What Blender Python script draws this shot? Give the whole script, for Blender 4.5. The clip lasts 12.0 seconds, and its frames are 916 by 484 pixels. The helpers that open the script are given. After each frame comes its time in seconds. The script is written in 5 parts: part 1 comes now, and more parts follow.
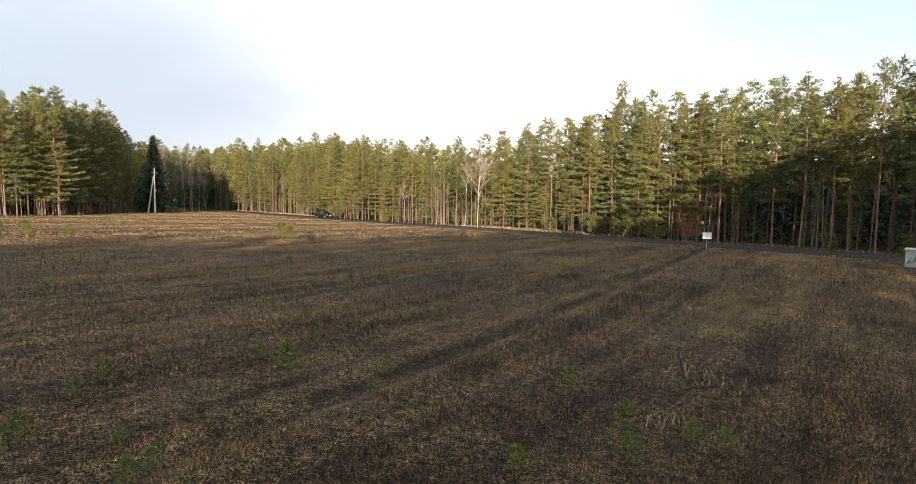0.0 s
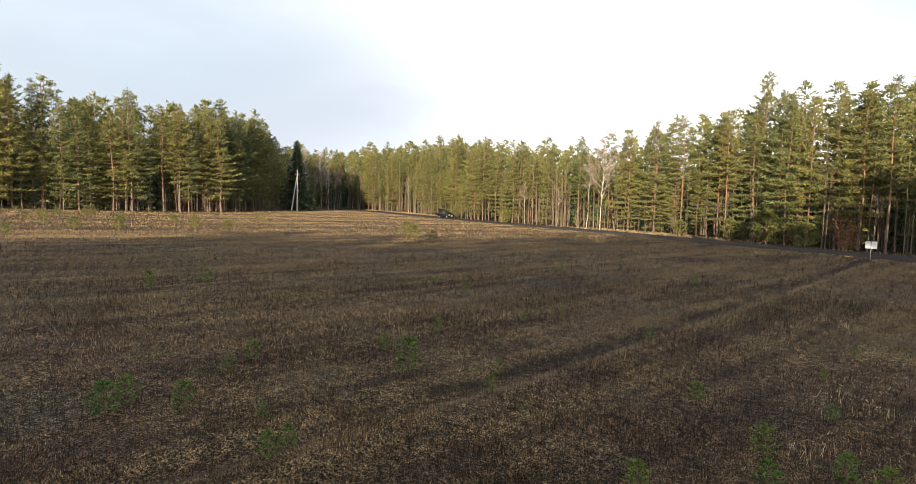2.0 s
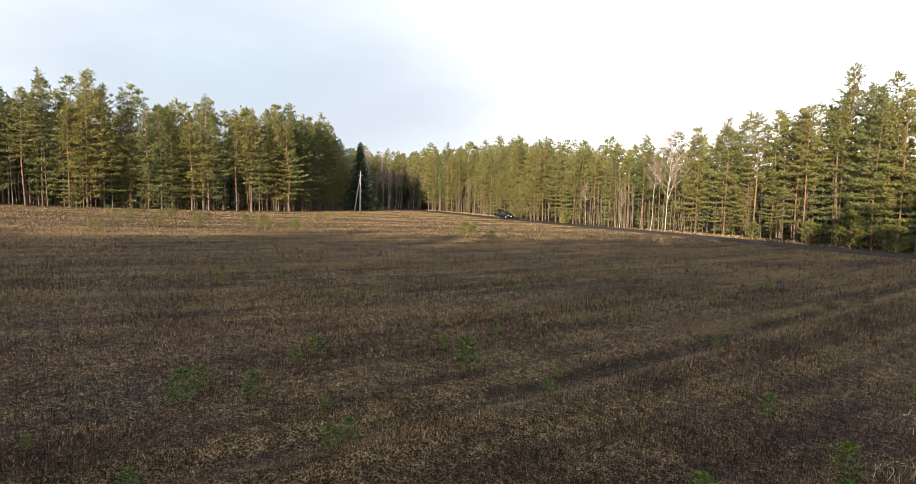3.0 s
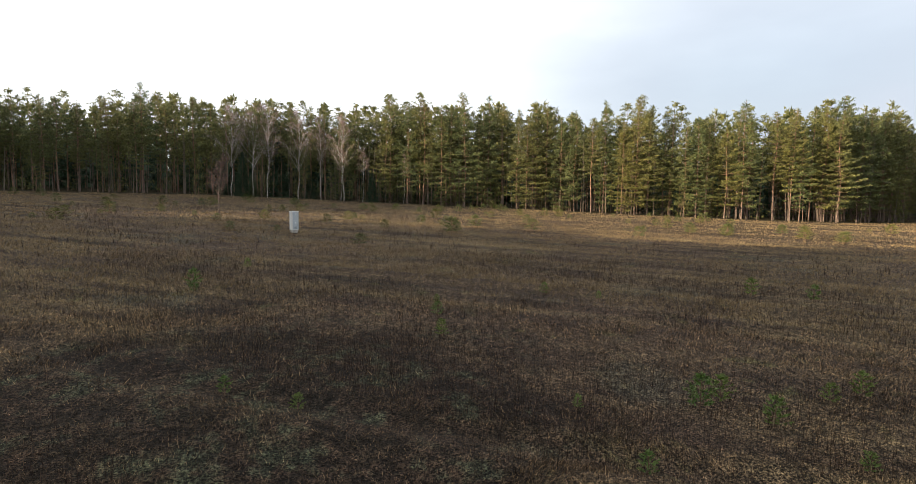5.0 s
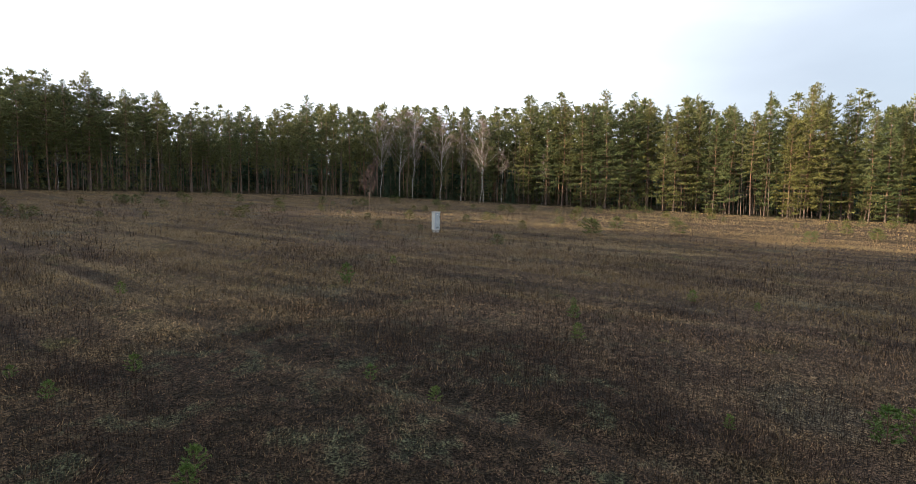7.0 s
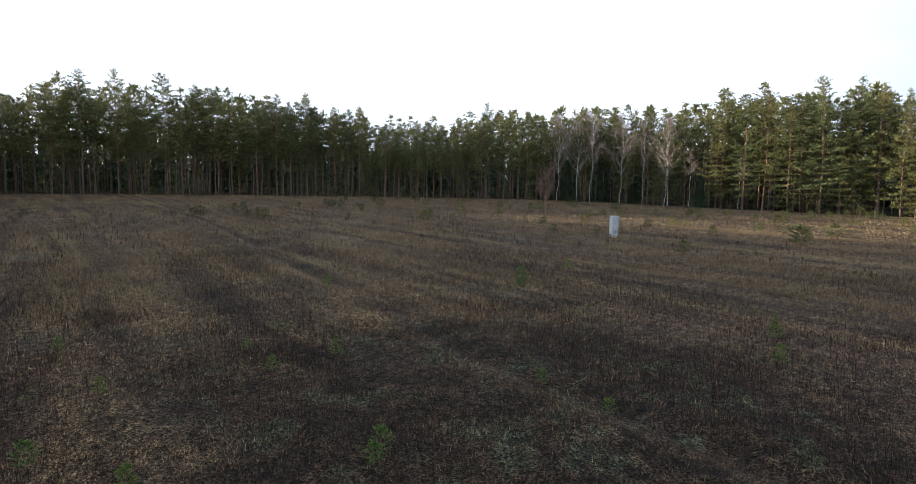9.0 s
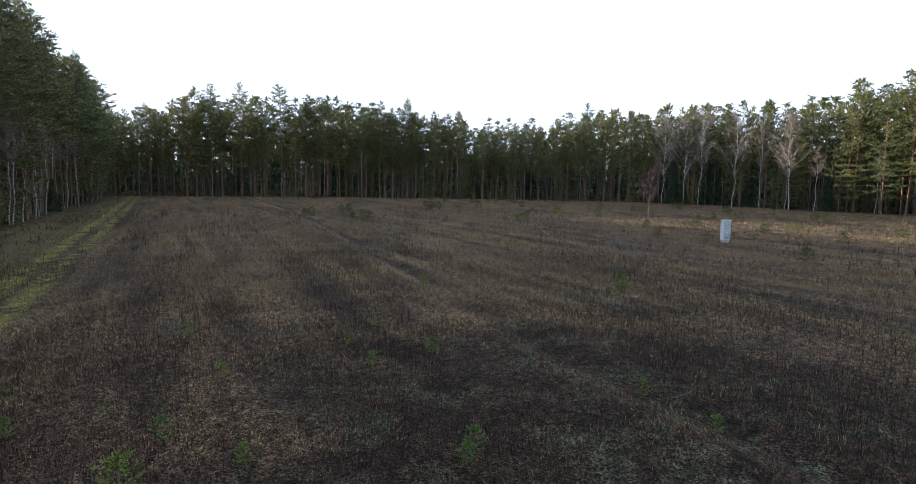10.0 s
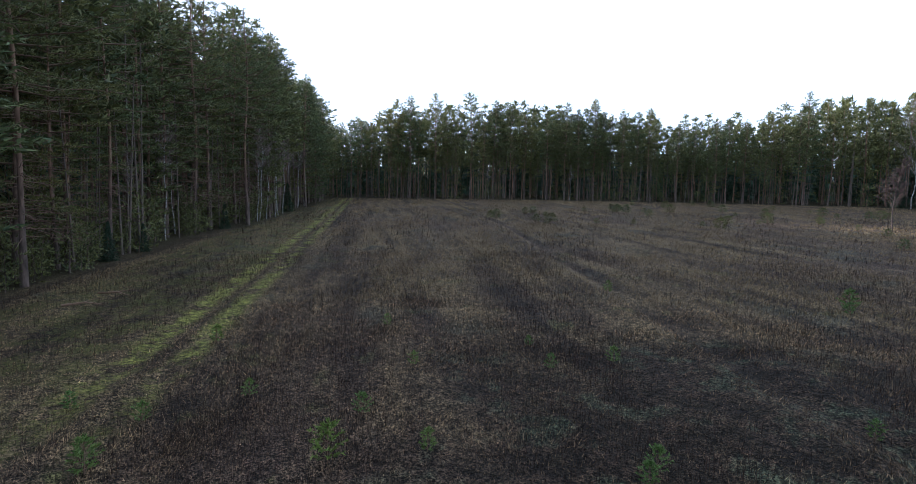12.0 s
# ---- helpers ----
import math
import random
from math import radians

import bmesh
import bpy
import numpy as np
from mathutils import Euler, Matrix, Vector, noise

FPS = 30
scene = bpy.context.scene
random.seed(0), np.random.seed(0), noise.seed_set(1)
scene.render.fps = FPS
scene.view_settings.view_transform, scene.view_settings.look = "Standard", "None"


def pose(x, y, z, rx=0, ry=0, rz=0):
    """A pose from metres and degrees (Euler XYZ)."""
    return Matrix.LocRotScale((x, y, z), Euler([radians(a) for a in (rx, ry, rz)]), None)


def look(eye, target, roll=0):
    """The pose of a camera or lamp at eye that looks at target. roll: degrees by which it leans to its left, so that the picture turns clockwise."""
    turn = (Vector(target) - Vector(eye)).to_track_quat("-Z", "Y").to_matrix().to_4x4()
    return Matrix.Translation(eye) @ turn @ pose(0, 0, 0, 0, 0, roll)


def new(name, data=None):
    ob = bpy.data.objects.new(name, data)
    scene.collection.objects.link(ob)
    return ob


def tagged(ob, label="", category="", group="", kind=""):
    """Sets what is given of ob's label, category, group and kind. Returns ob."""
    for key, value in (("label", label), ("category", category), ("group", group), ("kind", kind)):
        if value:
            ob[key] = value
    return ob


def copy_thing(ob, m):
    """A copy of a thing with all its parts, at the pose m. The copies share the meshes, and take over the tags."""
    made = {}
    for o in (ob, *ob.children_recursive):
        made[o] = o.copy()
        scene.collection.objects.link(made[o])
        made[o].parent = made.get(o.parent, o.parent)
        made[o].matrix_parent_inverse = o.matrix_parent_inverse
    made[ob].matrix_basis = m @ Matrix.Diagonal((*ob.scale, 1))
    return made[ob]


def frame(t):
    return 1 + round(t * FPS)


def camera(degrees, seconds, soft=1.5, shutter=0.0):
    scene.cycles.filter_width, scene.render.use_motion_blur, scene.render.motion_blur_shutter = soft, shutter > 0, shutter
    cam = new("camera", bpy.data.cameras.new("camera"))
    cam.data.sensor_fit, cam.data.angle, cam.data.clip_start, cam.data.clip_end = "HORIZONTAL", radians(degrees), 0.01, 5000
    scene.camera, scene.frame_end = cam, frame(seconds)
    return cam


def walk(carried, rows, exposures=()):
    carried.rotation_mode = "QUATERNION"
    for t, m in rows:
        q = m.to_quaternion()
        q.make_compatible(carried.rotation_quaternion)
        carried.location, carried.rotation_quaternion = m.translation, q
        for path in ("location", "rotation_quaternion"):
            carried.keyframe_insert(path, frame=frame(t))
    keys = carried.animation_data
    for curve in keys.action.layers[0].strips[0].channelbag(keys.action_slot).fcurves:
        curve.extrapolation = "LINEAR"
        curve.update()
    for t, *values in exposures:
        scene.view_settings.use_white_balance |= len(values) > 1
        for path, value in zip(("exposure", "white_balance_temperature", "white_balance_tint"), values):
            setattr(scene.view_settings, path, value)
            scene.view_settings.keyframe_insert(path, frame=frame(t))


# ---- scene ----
# The camera hovers over one spot of a field and pans to its left.
cam = camera(81.2, 12.0, soft=0.8)
EYE = 4.28
ROWS = [
    (0.0, 0.0, -4.45, -0.55), (0.5, 3.19, -4.46, -0.67), (1.0, 6.38, -4.48, -0.77), (1.5, 9.63, -4.48, -0.91),
    (2.0, 12.8, -4.5, -1.03), (2.5, 15.94, -4.53, -1.15), (2.7, 17.25, -4.54, -1.17), (3.2, 20.5, -4.6, -1.1),
    (3.7, 23.8, -4.68, -1.0), (3.95, 26.2, -4.7, -0.95), (4.1, 32.6, -4.75, -0.9), (4.2, 37.8, -4.78, -0.85),
    (4.3, 43.05, -4.8, -0.85), (4.4, 47.2, -4.76, -0.9), (4.5, 53.6, -4.72, -0.95), (4.6, 58.1, -4.65, -0.95),
    (4.7, 64.6, -4.6, -0.88), (4.8, 70.45, -4.58, -0.8), (4.9, 71.3, -4.6, -0.8), (5.0, 72.02, -4.6, -0.8),
    (5.5, 75.61, -4.65, -0.87), (6.0, 79.25, -4.67, -0.88), (6.5, 83.07, -4.7, -0.92), (6.7, 84.45, -4.7, -0.9),
    (7.2, 88.35, -4.67, -0.84), (7.7, 92.7, -4.63, -0.76), (8.3, 98.15, -4.59, -0.72), (8.5, 100.2, -4.58, -0.72),
    (9.0, 105.36, -4.56, -0.77), (9.5, 110.55, -4.5, -0.84), (10.0, 115.7, -4.46, -0.88), (10.5, 120.64, -4.46, -0.96),
    (11.0, 125.56, -4.48, -1.06), (11.5, 130.5, -4.51, -1.13), (12.0, 135.16, -4.52, -1.18),
]
walk(cam, [(t, pose(0, 0, EYE, 90 + pitch, roll, yaw)) for t, yaw, pitch, roll in ROWS],
     [(0.0, 1.65, 6500, 10), (2.5, 1.65, 6500, 10), (4.5, 1.6, 6450, 10), (6.5, 1.53, 6250, 10), (9.5, 1.54, 5500, 10), (12.0, 1.54, 4950, 9)])

# ---- light: a low sun behind the southern wood, thin bright cloud ----
SUN_AZIMUTH, SUN_HEIGHT = 178.0, 11.6        # degrees, turned left from +y; above the horizon
a_sun, e_sun = radians(SUN_AZIMUTH), radians(SUN_HEIGHT)
SUN_WAY = Vector((-math.sin(a_sun) * math.cos(e_sun), math.cos(a_sun) * math.cos(e_sun), math.sin(e_sun)))

sun = new("sun", bpy.data.lights.new("sun", "SUN"))
sun.data.energy, sun.data.angle, sun.data.color = 5.0, radians(0.6), (1.0, 0.78, 0.52)
sun.matrix_world = look(SUN_WAY * 300, (0, 0, 0))

world = bpy.data.worlds.new("sky")
scene.world = world
world.use_nodes = True
wn, wl = world.node_tree.nodes, world.node_tree.links
wn.clear()
w_out, w_bg = wn.new("ShaderNodeOutputWorld"), wn.new("ShaderNodeBackground")
w_sky = wn.new("ShaderNodeTexSky")
w_sky.sky_type, w_sky.sun_disc = "NISHITA", False
w_sky.sun_elevation, w_sky.sun_rotation = e_sun, -a_sun
w_co, w_map, w_noise, w_ramp, w_mix = (wn.new("ShaderNodeTexCoord"), wn.new("ShaderNodeMapping"), wn.new("ShaderNodeTexNoise"),
                                       wn.new("ShaderNodeValToRGB"), wn.new("ShaderNodeMix"))
w_map.inputs["Scale"].default_value = (1.0, 1.0, 3.0)
w_map.inputs["Location"].default_value = (0.35, 0.1, 0.2)
w_noise.inputs["Scale"].default_value, w_noise.inputs["Detail"].default_value, w_noise.inputs["Roughness"].default_value = 1.1, 6.0, 0.5
w_ramp.color_ramp.elements[0].position, w_ramp.color_ramp.elements[0].color = 0.36, (0.72, 0.72, 0.72, 1)
w_ramp.color_ramp.elements[1].position, w_ramp.color_ramp.elements[1].color = 0.62, (0.95, 0.95, 0.95, 1)
w_mix.data_type, w_mix.blend_type = "RGBA", "MIX"
wl.new(w_co.outputs["Generated"], w_map.inputs["Vector"])
wl.new(w_map.outputs["Vector"], w_noise.inputs["Vector"])
wl.new(w_noise.outputs["Fac"], w_ramp.inputs["Fac"])
# a thin bluish bank of cloud low in the north-west, white cloud elsewhere
w_dot, w_near, w_bank, w_tone = wn.new("ShaderNodeVectorMath"), wn.new("ShaderNodeMapRange"), wn.new("ShaderNodeMath"), wn.new("ShaderNodeMix")
w_dot.operation = "DOT_PRODUCT"
w_dot.inputs[1].default_value = Vector((-0.66, 0.70, 0.36)).normalized()
w_near.interpolation_type = "SMOOTHSTEP"
w_near.inputs["From Min"].default_value, w_near.inputs["From Max"].default_value = 0.80, 1.02
w_bank.operation = "MULTIPLY"
w_tone.data_type = "RGBA"
w_tone.inputs["A"].default_value, w_tone.inputs["B"].default_value = (11.0, 11.0, 11.2, 1), (3.65, 4.15, 4.9, 1)
w_flat, w_unit, w_drift = wn.new("ShaderNodeMapping"), wn.new("ShaderNodeVectorMath"), wn.new("ShaderNodeMath")
w_flat.inputs["Scale"].default_value = (1.0, 1.0, 2.1)
w_unit.operation, w_drift.operation = "NORMALIZE", "MULTIPLY_ADD"
w_drift.inputs[1].default_value = 0.32
wl.new(w_co.outputs["Generated"], w_flat.inputs["Vector"])
wl.new(w_flat.outputs["Vector"], w_unit.inputs[0])
wl.new(w_unit.outputs["Vector"], w_dot.inputs[0])
wl.new(w_noise.outputs["Fac"], w_drift.inputs[0])
w_less = wn.new("ShaderNodeMath")
w_less.operation = "SUBTRACT"
w_less.inputs[1].default_value = 0.16
wl.new(w_dot.outputs["Value"], w_less.inputs[0])
wl.new(w_less.outputs["Value"], w_drift.inputs[2])
wl.new(w_drift.outputs["Value"], w_near.inputs["Value"])
wl.new(w_near.outputs["Result"], w_bank.inputs[0])
w_soft = wn.new("ShaderNodeMapRange")
w_soft.inputs["From Min"].default_value, w_soft.inputs["From Max"].default_value = 0.3, 0.6
w_soft.inputs["To Min"].default_value, w_soft.inputs["To Max"].default_value = 1.0, 0.85
wl.new(w_noise.outputs["Fac"], w_soft.inputs["Value"])
wl.new(w_soft.outputs["Result"], w_bank.inputs[1])
wl.new(w_bank.outputs["Value"], w_tone.inputs["Factor"])
wl.new(w_tone.outputs["Result"], w_mix.inputs["B"])
# a rift of pale blue sky high in the north-east
w_dot2, w_rift, w_open = wn.new("ShaderNodeVectorMath"), wn.new("ShaderNodeMapRange"), wn.new("ShaderNodeMath")
w_dot2.operation = "DOT_PRODUCT"
w_dot2.inputs[1].default_value = Vector((0.56, 0.74, 0.44)).normalized()
w_rift.interpolation_type = "SMOOTHSTEP"
w_rift.inputs["From Min"].default_value, w_rift.inputs["From Max"].default_value = 0.90, 0.985
w_rift.inputs["To Min"].default_value, w_rift.inputs["To Max"].default_value = 1.0, 0.35
w_open.operation = "MULTIPLY"
wl.new(w_co.outputs["Generated"], w_dot2.inputs[0])
wl.new(w_dot2.outputs["Value"], w_rift.inputs["Value"])
wl.new(w_rift.outputs["Result"], w_open.inputs[0])
wl.new(w_ramp.outputs["Color"], w_open.inputs[1])
wl.new(w_open.outputs["Value"], w_mix.inputs["Factor"])
w_pale = wn.new("ShaderNodeHueSaturation")
w_pale.inputs["Saturation"].default_value, w_pale.inputs["Value"].default_value = 0.95, 1.35
wl.new(w_sky.outputs["Color"], w_pale.inputs["Color"])
wl.new(w_pale.outputs["Color"], w_mix.inputs["A"])
wl.new(w_mix.outputs["Result"], w_bg.inputs["Color"])
w_bg.inputs["Strength"].default_value = 0.05
wl.new(w_bg.outputs["Background"], w_out.inputs["Surface"])


# ---- materials ----
def material(name):
    m = bpy.data.materials.new(name)
    m.use_nodes = True
    nodes, links = m.node_tree.nodes, m.node_tree.links
    return m, nodes, links, nodes["Principled BSDF"]


def noise_node(nodes, links, vector, scale, detail=3.0, rough=0.55):
    n = nodes.new("ShaderNodeTexNoise")
    n.inputs["Scale"].default_value, n.inputs["Detail"].default_value, n.inputs["Roughness"].default_value = scale, detail, rough
    links.new(vector, n.inputs["Vector"])
    return n.outputs["Fac"]


def ramp_node(nodes, links, fac, stops):
    r = nodes.new("ShaderNodeValToRGB")
    while len(r.color_ramp.elements) < len(stops):
        r.color_ramp.elements.new(0.5)
    for el, (p, c) in zip(r.color_ramp.elements, stops):
        el.position, el.color = p, (*c, 1) if len(c) == 3 else c
    links.new(fac, r.inputs["Fac"])
    return r.outputs["Color"]


def step_node(nodes, links, value, low, high):
    r = nodes.new("ShaderNodeMapRange")
    r.interpolation_type = "SMOOTHSTEP"
    r.inputs["From Min"].default_value, r.inputs["From Max"].default_value = low, high
    links.new(value, r.inputs["Value"])
    return r.outputs["Result"]


def mix_node(nodes, links, fac, a, b, blend="MIX"):
    m = nodes.new("ShaderNodeMix")
    m.data_type, m.blend_type = "RGBA", blend
    for key, v in (("Factor", fac), ("A", a), ("B", b)):
        if isinstance(v, (int, float)):
            m.inputs[key].default_value = v
        elif isinstance(v, tuple):
            m.inputs[key].default_value = (*v, 1)
        else:
            links.new(v, m.inputs[key])
    return m.outputs["Result"]


def math_node(nodes, links, op, a, b=0.0):
    m = nodes.new("ShaderNodeMath")
    m.operation = op
    for k, v in enumerate((a, b)):
        if isinstance(v, (int, float)):
            m.inputs[k].default_value = v
        else:
            links.new(v, m.inputs[k])
    return m.outputs["Value"]


def bump(nodes, links, shader, height, strength, distance):
    b = nodes.new("ShaderNodeBump")
    b.inputs["Strength"].default_value, b.inputs["Distance"].default_value = strength, distance
    links.new(height, b.inputs["Height"])
    links.new(b.outputs["Normal"], shader.inputs["Normal"])


def plain(name, colour, rough=0.6, metal=0.0, vary=0.25, scale=3.0, bumpy=0.0):
    """A surface of one paint or stuff, with stains at two scales."""
    m, nodes, links, shader = material(name)
    co = nodes.new("ShaderNodeTexCoord").outputs["Object"]
    big, small = noise_node(nodes, links, co, scale, 4), noise_node(nodes, links, co, scale * 14, 3)
    c = mix_node(nodes, links, big, tuple(v * (1 - vary) for v in colour), tuple(min(1, v * (1 + vary)) for v in colour))
    c = mix_node(nodes, links, math_node(nodes, links, "MULTIPLY", small, vary), c, tuple(v * 0.6 for v in colour))
    links.new(c, shader.inputs["Base Color"])
    shader.inputs["Roughness"].default_value, shader.inputs["Metallic"].default_value = rough, metal
    if bumpy:
        bump(nodes, links, shader, small, bumpy, 0.01)
    return m


def field_colours(nodes, links):
    """Colours of the dry field at a place: patches, rows along the old furrows, fine grain."""
    co = nodes.new("ShaderNodeTexCoord").outputs["Object"]
    turn = nodes.new("ShaderNodeMapping")
    turn.inputs["Rotation"].default_value = (0, 0, radians(-54.3))
    links.new(co, turn.inputs["Vector"])
    rows = nodes.new("ShaderNodeMapping")
    rows.inputs["Scale"].default_value = (0.06, 0.85, 0.3)
    links.new(turn.outputs["Vector"], rows.inputs["Vector"])
    row = noise_node(nodes, links, rows.outputs["Vector"], 1.0, 4, 0.6)
    big = noise_node(nodes, links, co, 0.07, 3)
    mid = noise_node(nodes, links, co, 0.4, 5, 0.62)
    fine = noise_node(nodes, links, co, 5.0, 4, 0.7)
    mixed = math_node(nodes, links, "ADD", math_node(nodes, links, "MULTIPLY", row, 0.62), math_node(nodes, links, "MULTIPLY", mid, 0.38))
    c = ramp_node(nodes, links, mixed, [(0.38, (0.026, 0.020, 0.016)), (0.46, (0.058, 0.042, 0.029)), (0.53, (0.094, 0.070, 0.043)), (0.62, (0.142, 0.109, 0.064))])
    rust = step_node(nodes, links, big, 0.45, 0.6)
    c = mix_node(nodes, links, math_node(nodes, links, "MULTIPLY", rust, 0.4), c, (0.072, 0.050, 0.043))
    lichen = step_node(nodes, links, noise_node(nodes, links, co, 0.23, 4, 0.6), 0.57, 0.68)
    c = mix_node(nodes, links, math_node(nodes, links, "MULTIPLY", lichen, 0.6), c, (0.070, 0.072, 0.056))
    green = step_node(nodes, links, noise_node(nodes, links, co, 0.62, 5, 0.7), 0.58, 0.68)
    c = mix_node(nodes, links, math_node(nodes, links, "MULTIPLY", green, 0.5), c, (0.060, 0.072, 0.022))
    # a stretch of low dark heath and grey moss on the bare rise near the hovering spot
    spot = nodes.new("ShaderNodeVectorMath")
    spot.operation = "DISTANCE"
    spot.inputs[1].default_value = (-10.0, -1.5, 0.0)
    links.new(co, spot.inputs[0])
    heath = step_node(nodes, links, math_node(nodes, links, "ADD", spot.outputs["Value"], math_node(nodes, links, "MULTIPLY", mid, 10.0)), 14.0, 9.5)
    scrub = ramp_node(nodes, links, noise_node(nodes, links, co, 1.1, 5, 0.65), [(0.42, (0.013, 0.010, 0.008)), (0.52, (0.034, 0.023, 0.017)), (0.62, (0.036, 0.046, 0.030))])
    c = mix_node(nodes, links, math_node(nodes, links, "MULTIPLY", heath, 0.85), c, scrub)
    grain = ramp_node(nodes, links, fine, [(0.36, (0.28, 0.28, 0.28)), (0.5, (0.9, 0.9, 0.88)), (0.62, (1.5, 1.45, 1.35))])
    c = mix_node(nodes, links, 1.0, c, grain, "MULTIPLY")
    straws = nodes.new("ShaderNodeMapping")
    straws.inputs["Scale"].default_value = (1.0, 0.8, 1.0)
    links.new(co, straws.inputs["Vector"])
    fibre = noise_node(nodes, links, straws.outputs["Vector"], 26.0, 4, 0.75)
    # near-black stop paints the shaded gaps between straws, bright stop the straws
    c = mix_node(nodes, links, 1.0, c, ramp_node(nodes, links, fibre, [(0.43, (0.04, 0.04, 0.04)), (0.5, (0.75, 0.75, 0.74)), (0.58, (2.7, 2.6, 2.4))]), "MULTIPLY")
    return co, turn.outputs["Vector"], c, mid, fine


def ground_material():
    m, nodes, links, shader = material("dry_field")
    co, turned, c, mid, fine = field_colours(nodes, links)
    xyz = nodes.new("ShaderNodeSeparateXYZ")
    links.new(turned, xyz.inputs[0])
    c = mix_node(nodes, links, 0.26, c, (0.010, 0.008, 0.006))          # thatch and soil, with the shade between the blades put into their colour
    across = math_node(nodes, links, "ADD", xyz.outputs["Y"], math_node(nodes, links, "MULTIPLY", mid, 0.7))
    # moss in the two wheel ruts of the track by the south-eastern wood, and on its verge
    tuft = noise_node(nodes, links, co, 9.0, 5, 0.75)
    moss = ramp_node(nodes, links, tuft, [(0.38, (0.024, 0.027, 0.008)), (0.5, (0.125, 0.128, 0.030)), (0.62, (0.30, 0.285, 0.066))])
    for at, half, deep in ((-10.3, 1.6, 0.5), (-7.2, 1.2, 0.55), (-4.15, 0.24, 0.9), (-5.45, 0.34, 0.95)):
        off = math_node(nodes, links, "ABSOLUTE", math_node(nodes, links, "SUBTRACT", across, at))
        band = step_node(nodes, links, off, half + 0.35, half - 0.2)
        patch = math_node(nodes, links, "MULTIPLY", step_node(nodes, links, noise_node(nodes, links, co, 0.9, 6, 0.75), 0.42, 0.56), step_node(nodes, links, xyz.outputs["X"], -7.0, -15.0))
        c = mix_node(nodes, links, math_node(nodes, links, "MULTIPLY", math_node(nodes, links, "MULTIPLY", band, patch), deep), c,
                     moss if half < 1 else mix_node(nodes, links, 0.55, moss, (0.02, 0.022, 0.008)))
    # one worn rut that bends across the field, with a pale ridge beside it
    bend = 9.05
    for start, end, shift in ((-10.0, -50.0, 4.4), (-50.0, -90.0, 1.8), (10.0, 68.0, 3.6)):
        turn_off = nodes.new("ShaderNodeMapRange")
        for key, v in (("From Min", start), ("From Max", end), ("To Min", 0.0), ("To Max", shift)):
            turn_off.inputs[key].default_value = v
        links.new(xyz.outputs["X"], turn_off.inputs["Value"])
        bend = math_node(nodes, links, "ADD", turn_off.outputs["Result"], bend)
    off = math_node(nodes, links, "SUBTRACT", across, bend)
    ends = math_node(nodes, links, "ADD", step_node(nodes, links, xyz.outputs["X"], 0.0, 8.0), math_node(nodes, links, "MULTIPLY", step_node(nodes, links, xyz.outputs["X"], -12.0, -24.0), 0.6))
    fade = math_node(nodes, links, "MULTIPLY", ends, step_node(nodes, links, noise_node(nodes, links, co, 0.5, 4, 0.6), 0.36, 0.55))
    for at, half, deep, tone in ((0.35, 0.22, 0.85, (0.014, 0.012, 0.009)), (-0.5, 0.2, 0.5, (0.17, 0.13, 0.08))):
        band = step_node(nodes, links, math_node(nodes, links, "ABSOLUTE", math_node(nodes, links, "SUBTRACT", off, at)), half + 0.25, half - 0.2)
        c = mix_node(nodes, links, math_node(nodes, links, "MULTIPLY", math_node(nodes, links, "MULTIPLY", band, fade), deep), c, tone)
    wood = nodes.new("ShaderNodeAttribute")
    wood.attribute_name = "wood"
    litter = ramp_node(nodes, links, fine, [(0.3, (0.018, 0.014, 0.009)), (0.6, (0.05, 0.042, 0.02)), (0.8, (0.035, 0.05, 0.018))])
    c = mix_node(nodes, links, wood.outputs["Fac"], c, litter)
    links.new(c, shader.inputs["Base Color"])
    shader.inputs["Roughness"].default_value = 0.95
    shader.inputs["Specular IOR Level"].default_value = 0.1
    bump(nodes, links, shader, fine, 1.0, 0.15)
    return m


def blade_material(name, tint, keep, wild=1.0):
    """Dry blades: the field's colours mixed with a tint, each blade a little different."""
    m, nodes, links, shader = material(name)
    co, turned, c, mid, fine = field_colours(nodes, links)
    geo = nodes.new("ShaderNodeNewGeometry")
    c = mix_node(nodes, links, keep, c, tint)
    each = ramp_node(nodes, links, geo.outputs["Random Per Island"], [(0.0, tuple(0.9 - v * 0.8 for v in (wild,) * 3)), (0.5, (0.7, 0.68, 0.65)), (0.8, tuple(1.0 + v * wild for v in (0.6, 0.55, 0.5))), (1.0, tuple(1.0 + v * wild for v in (3.2, 3.0, 2.6)))])
    c = mix_node(nodes, links, 1.0, c, each, "MULTIPLY")
    links.new(c, shader.inputs["Base Color"])
    shader.inputs["Roughness"].default_value = 0.8
    shader.inputs["Specular IOR Level"].default_value = 0.15
    return m


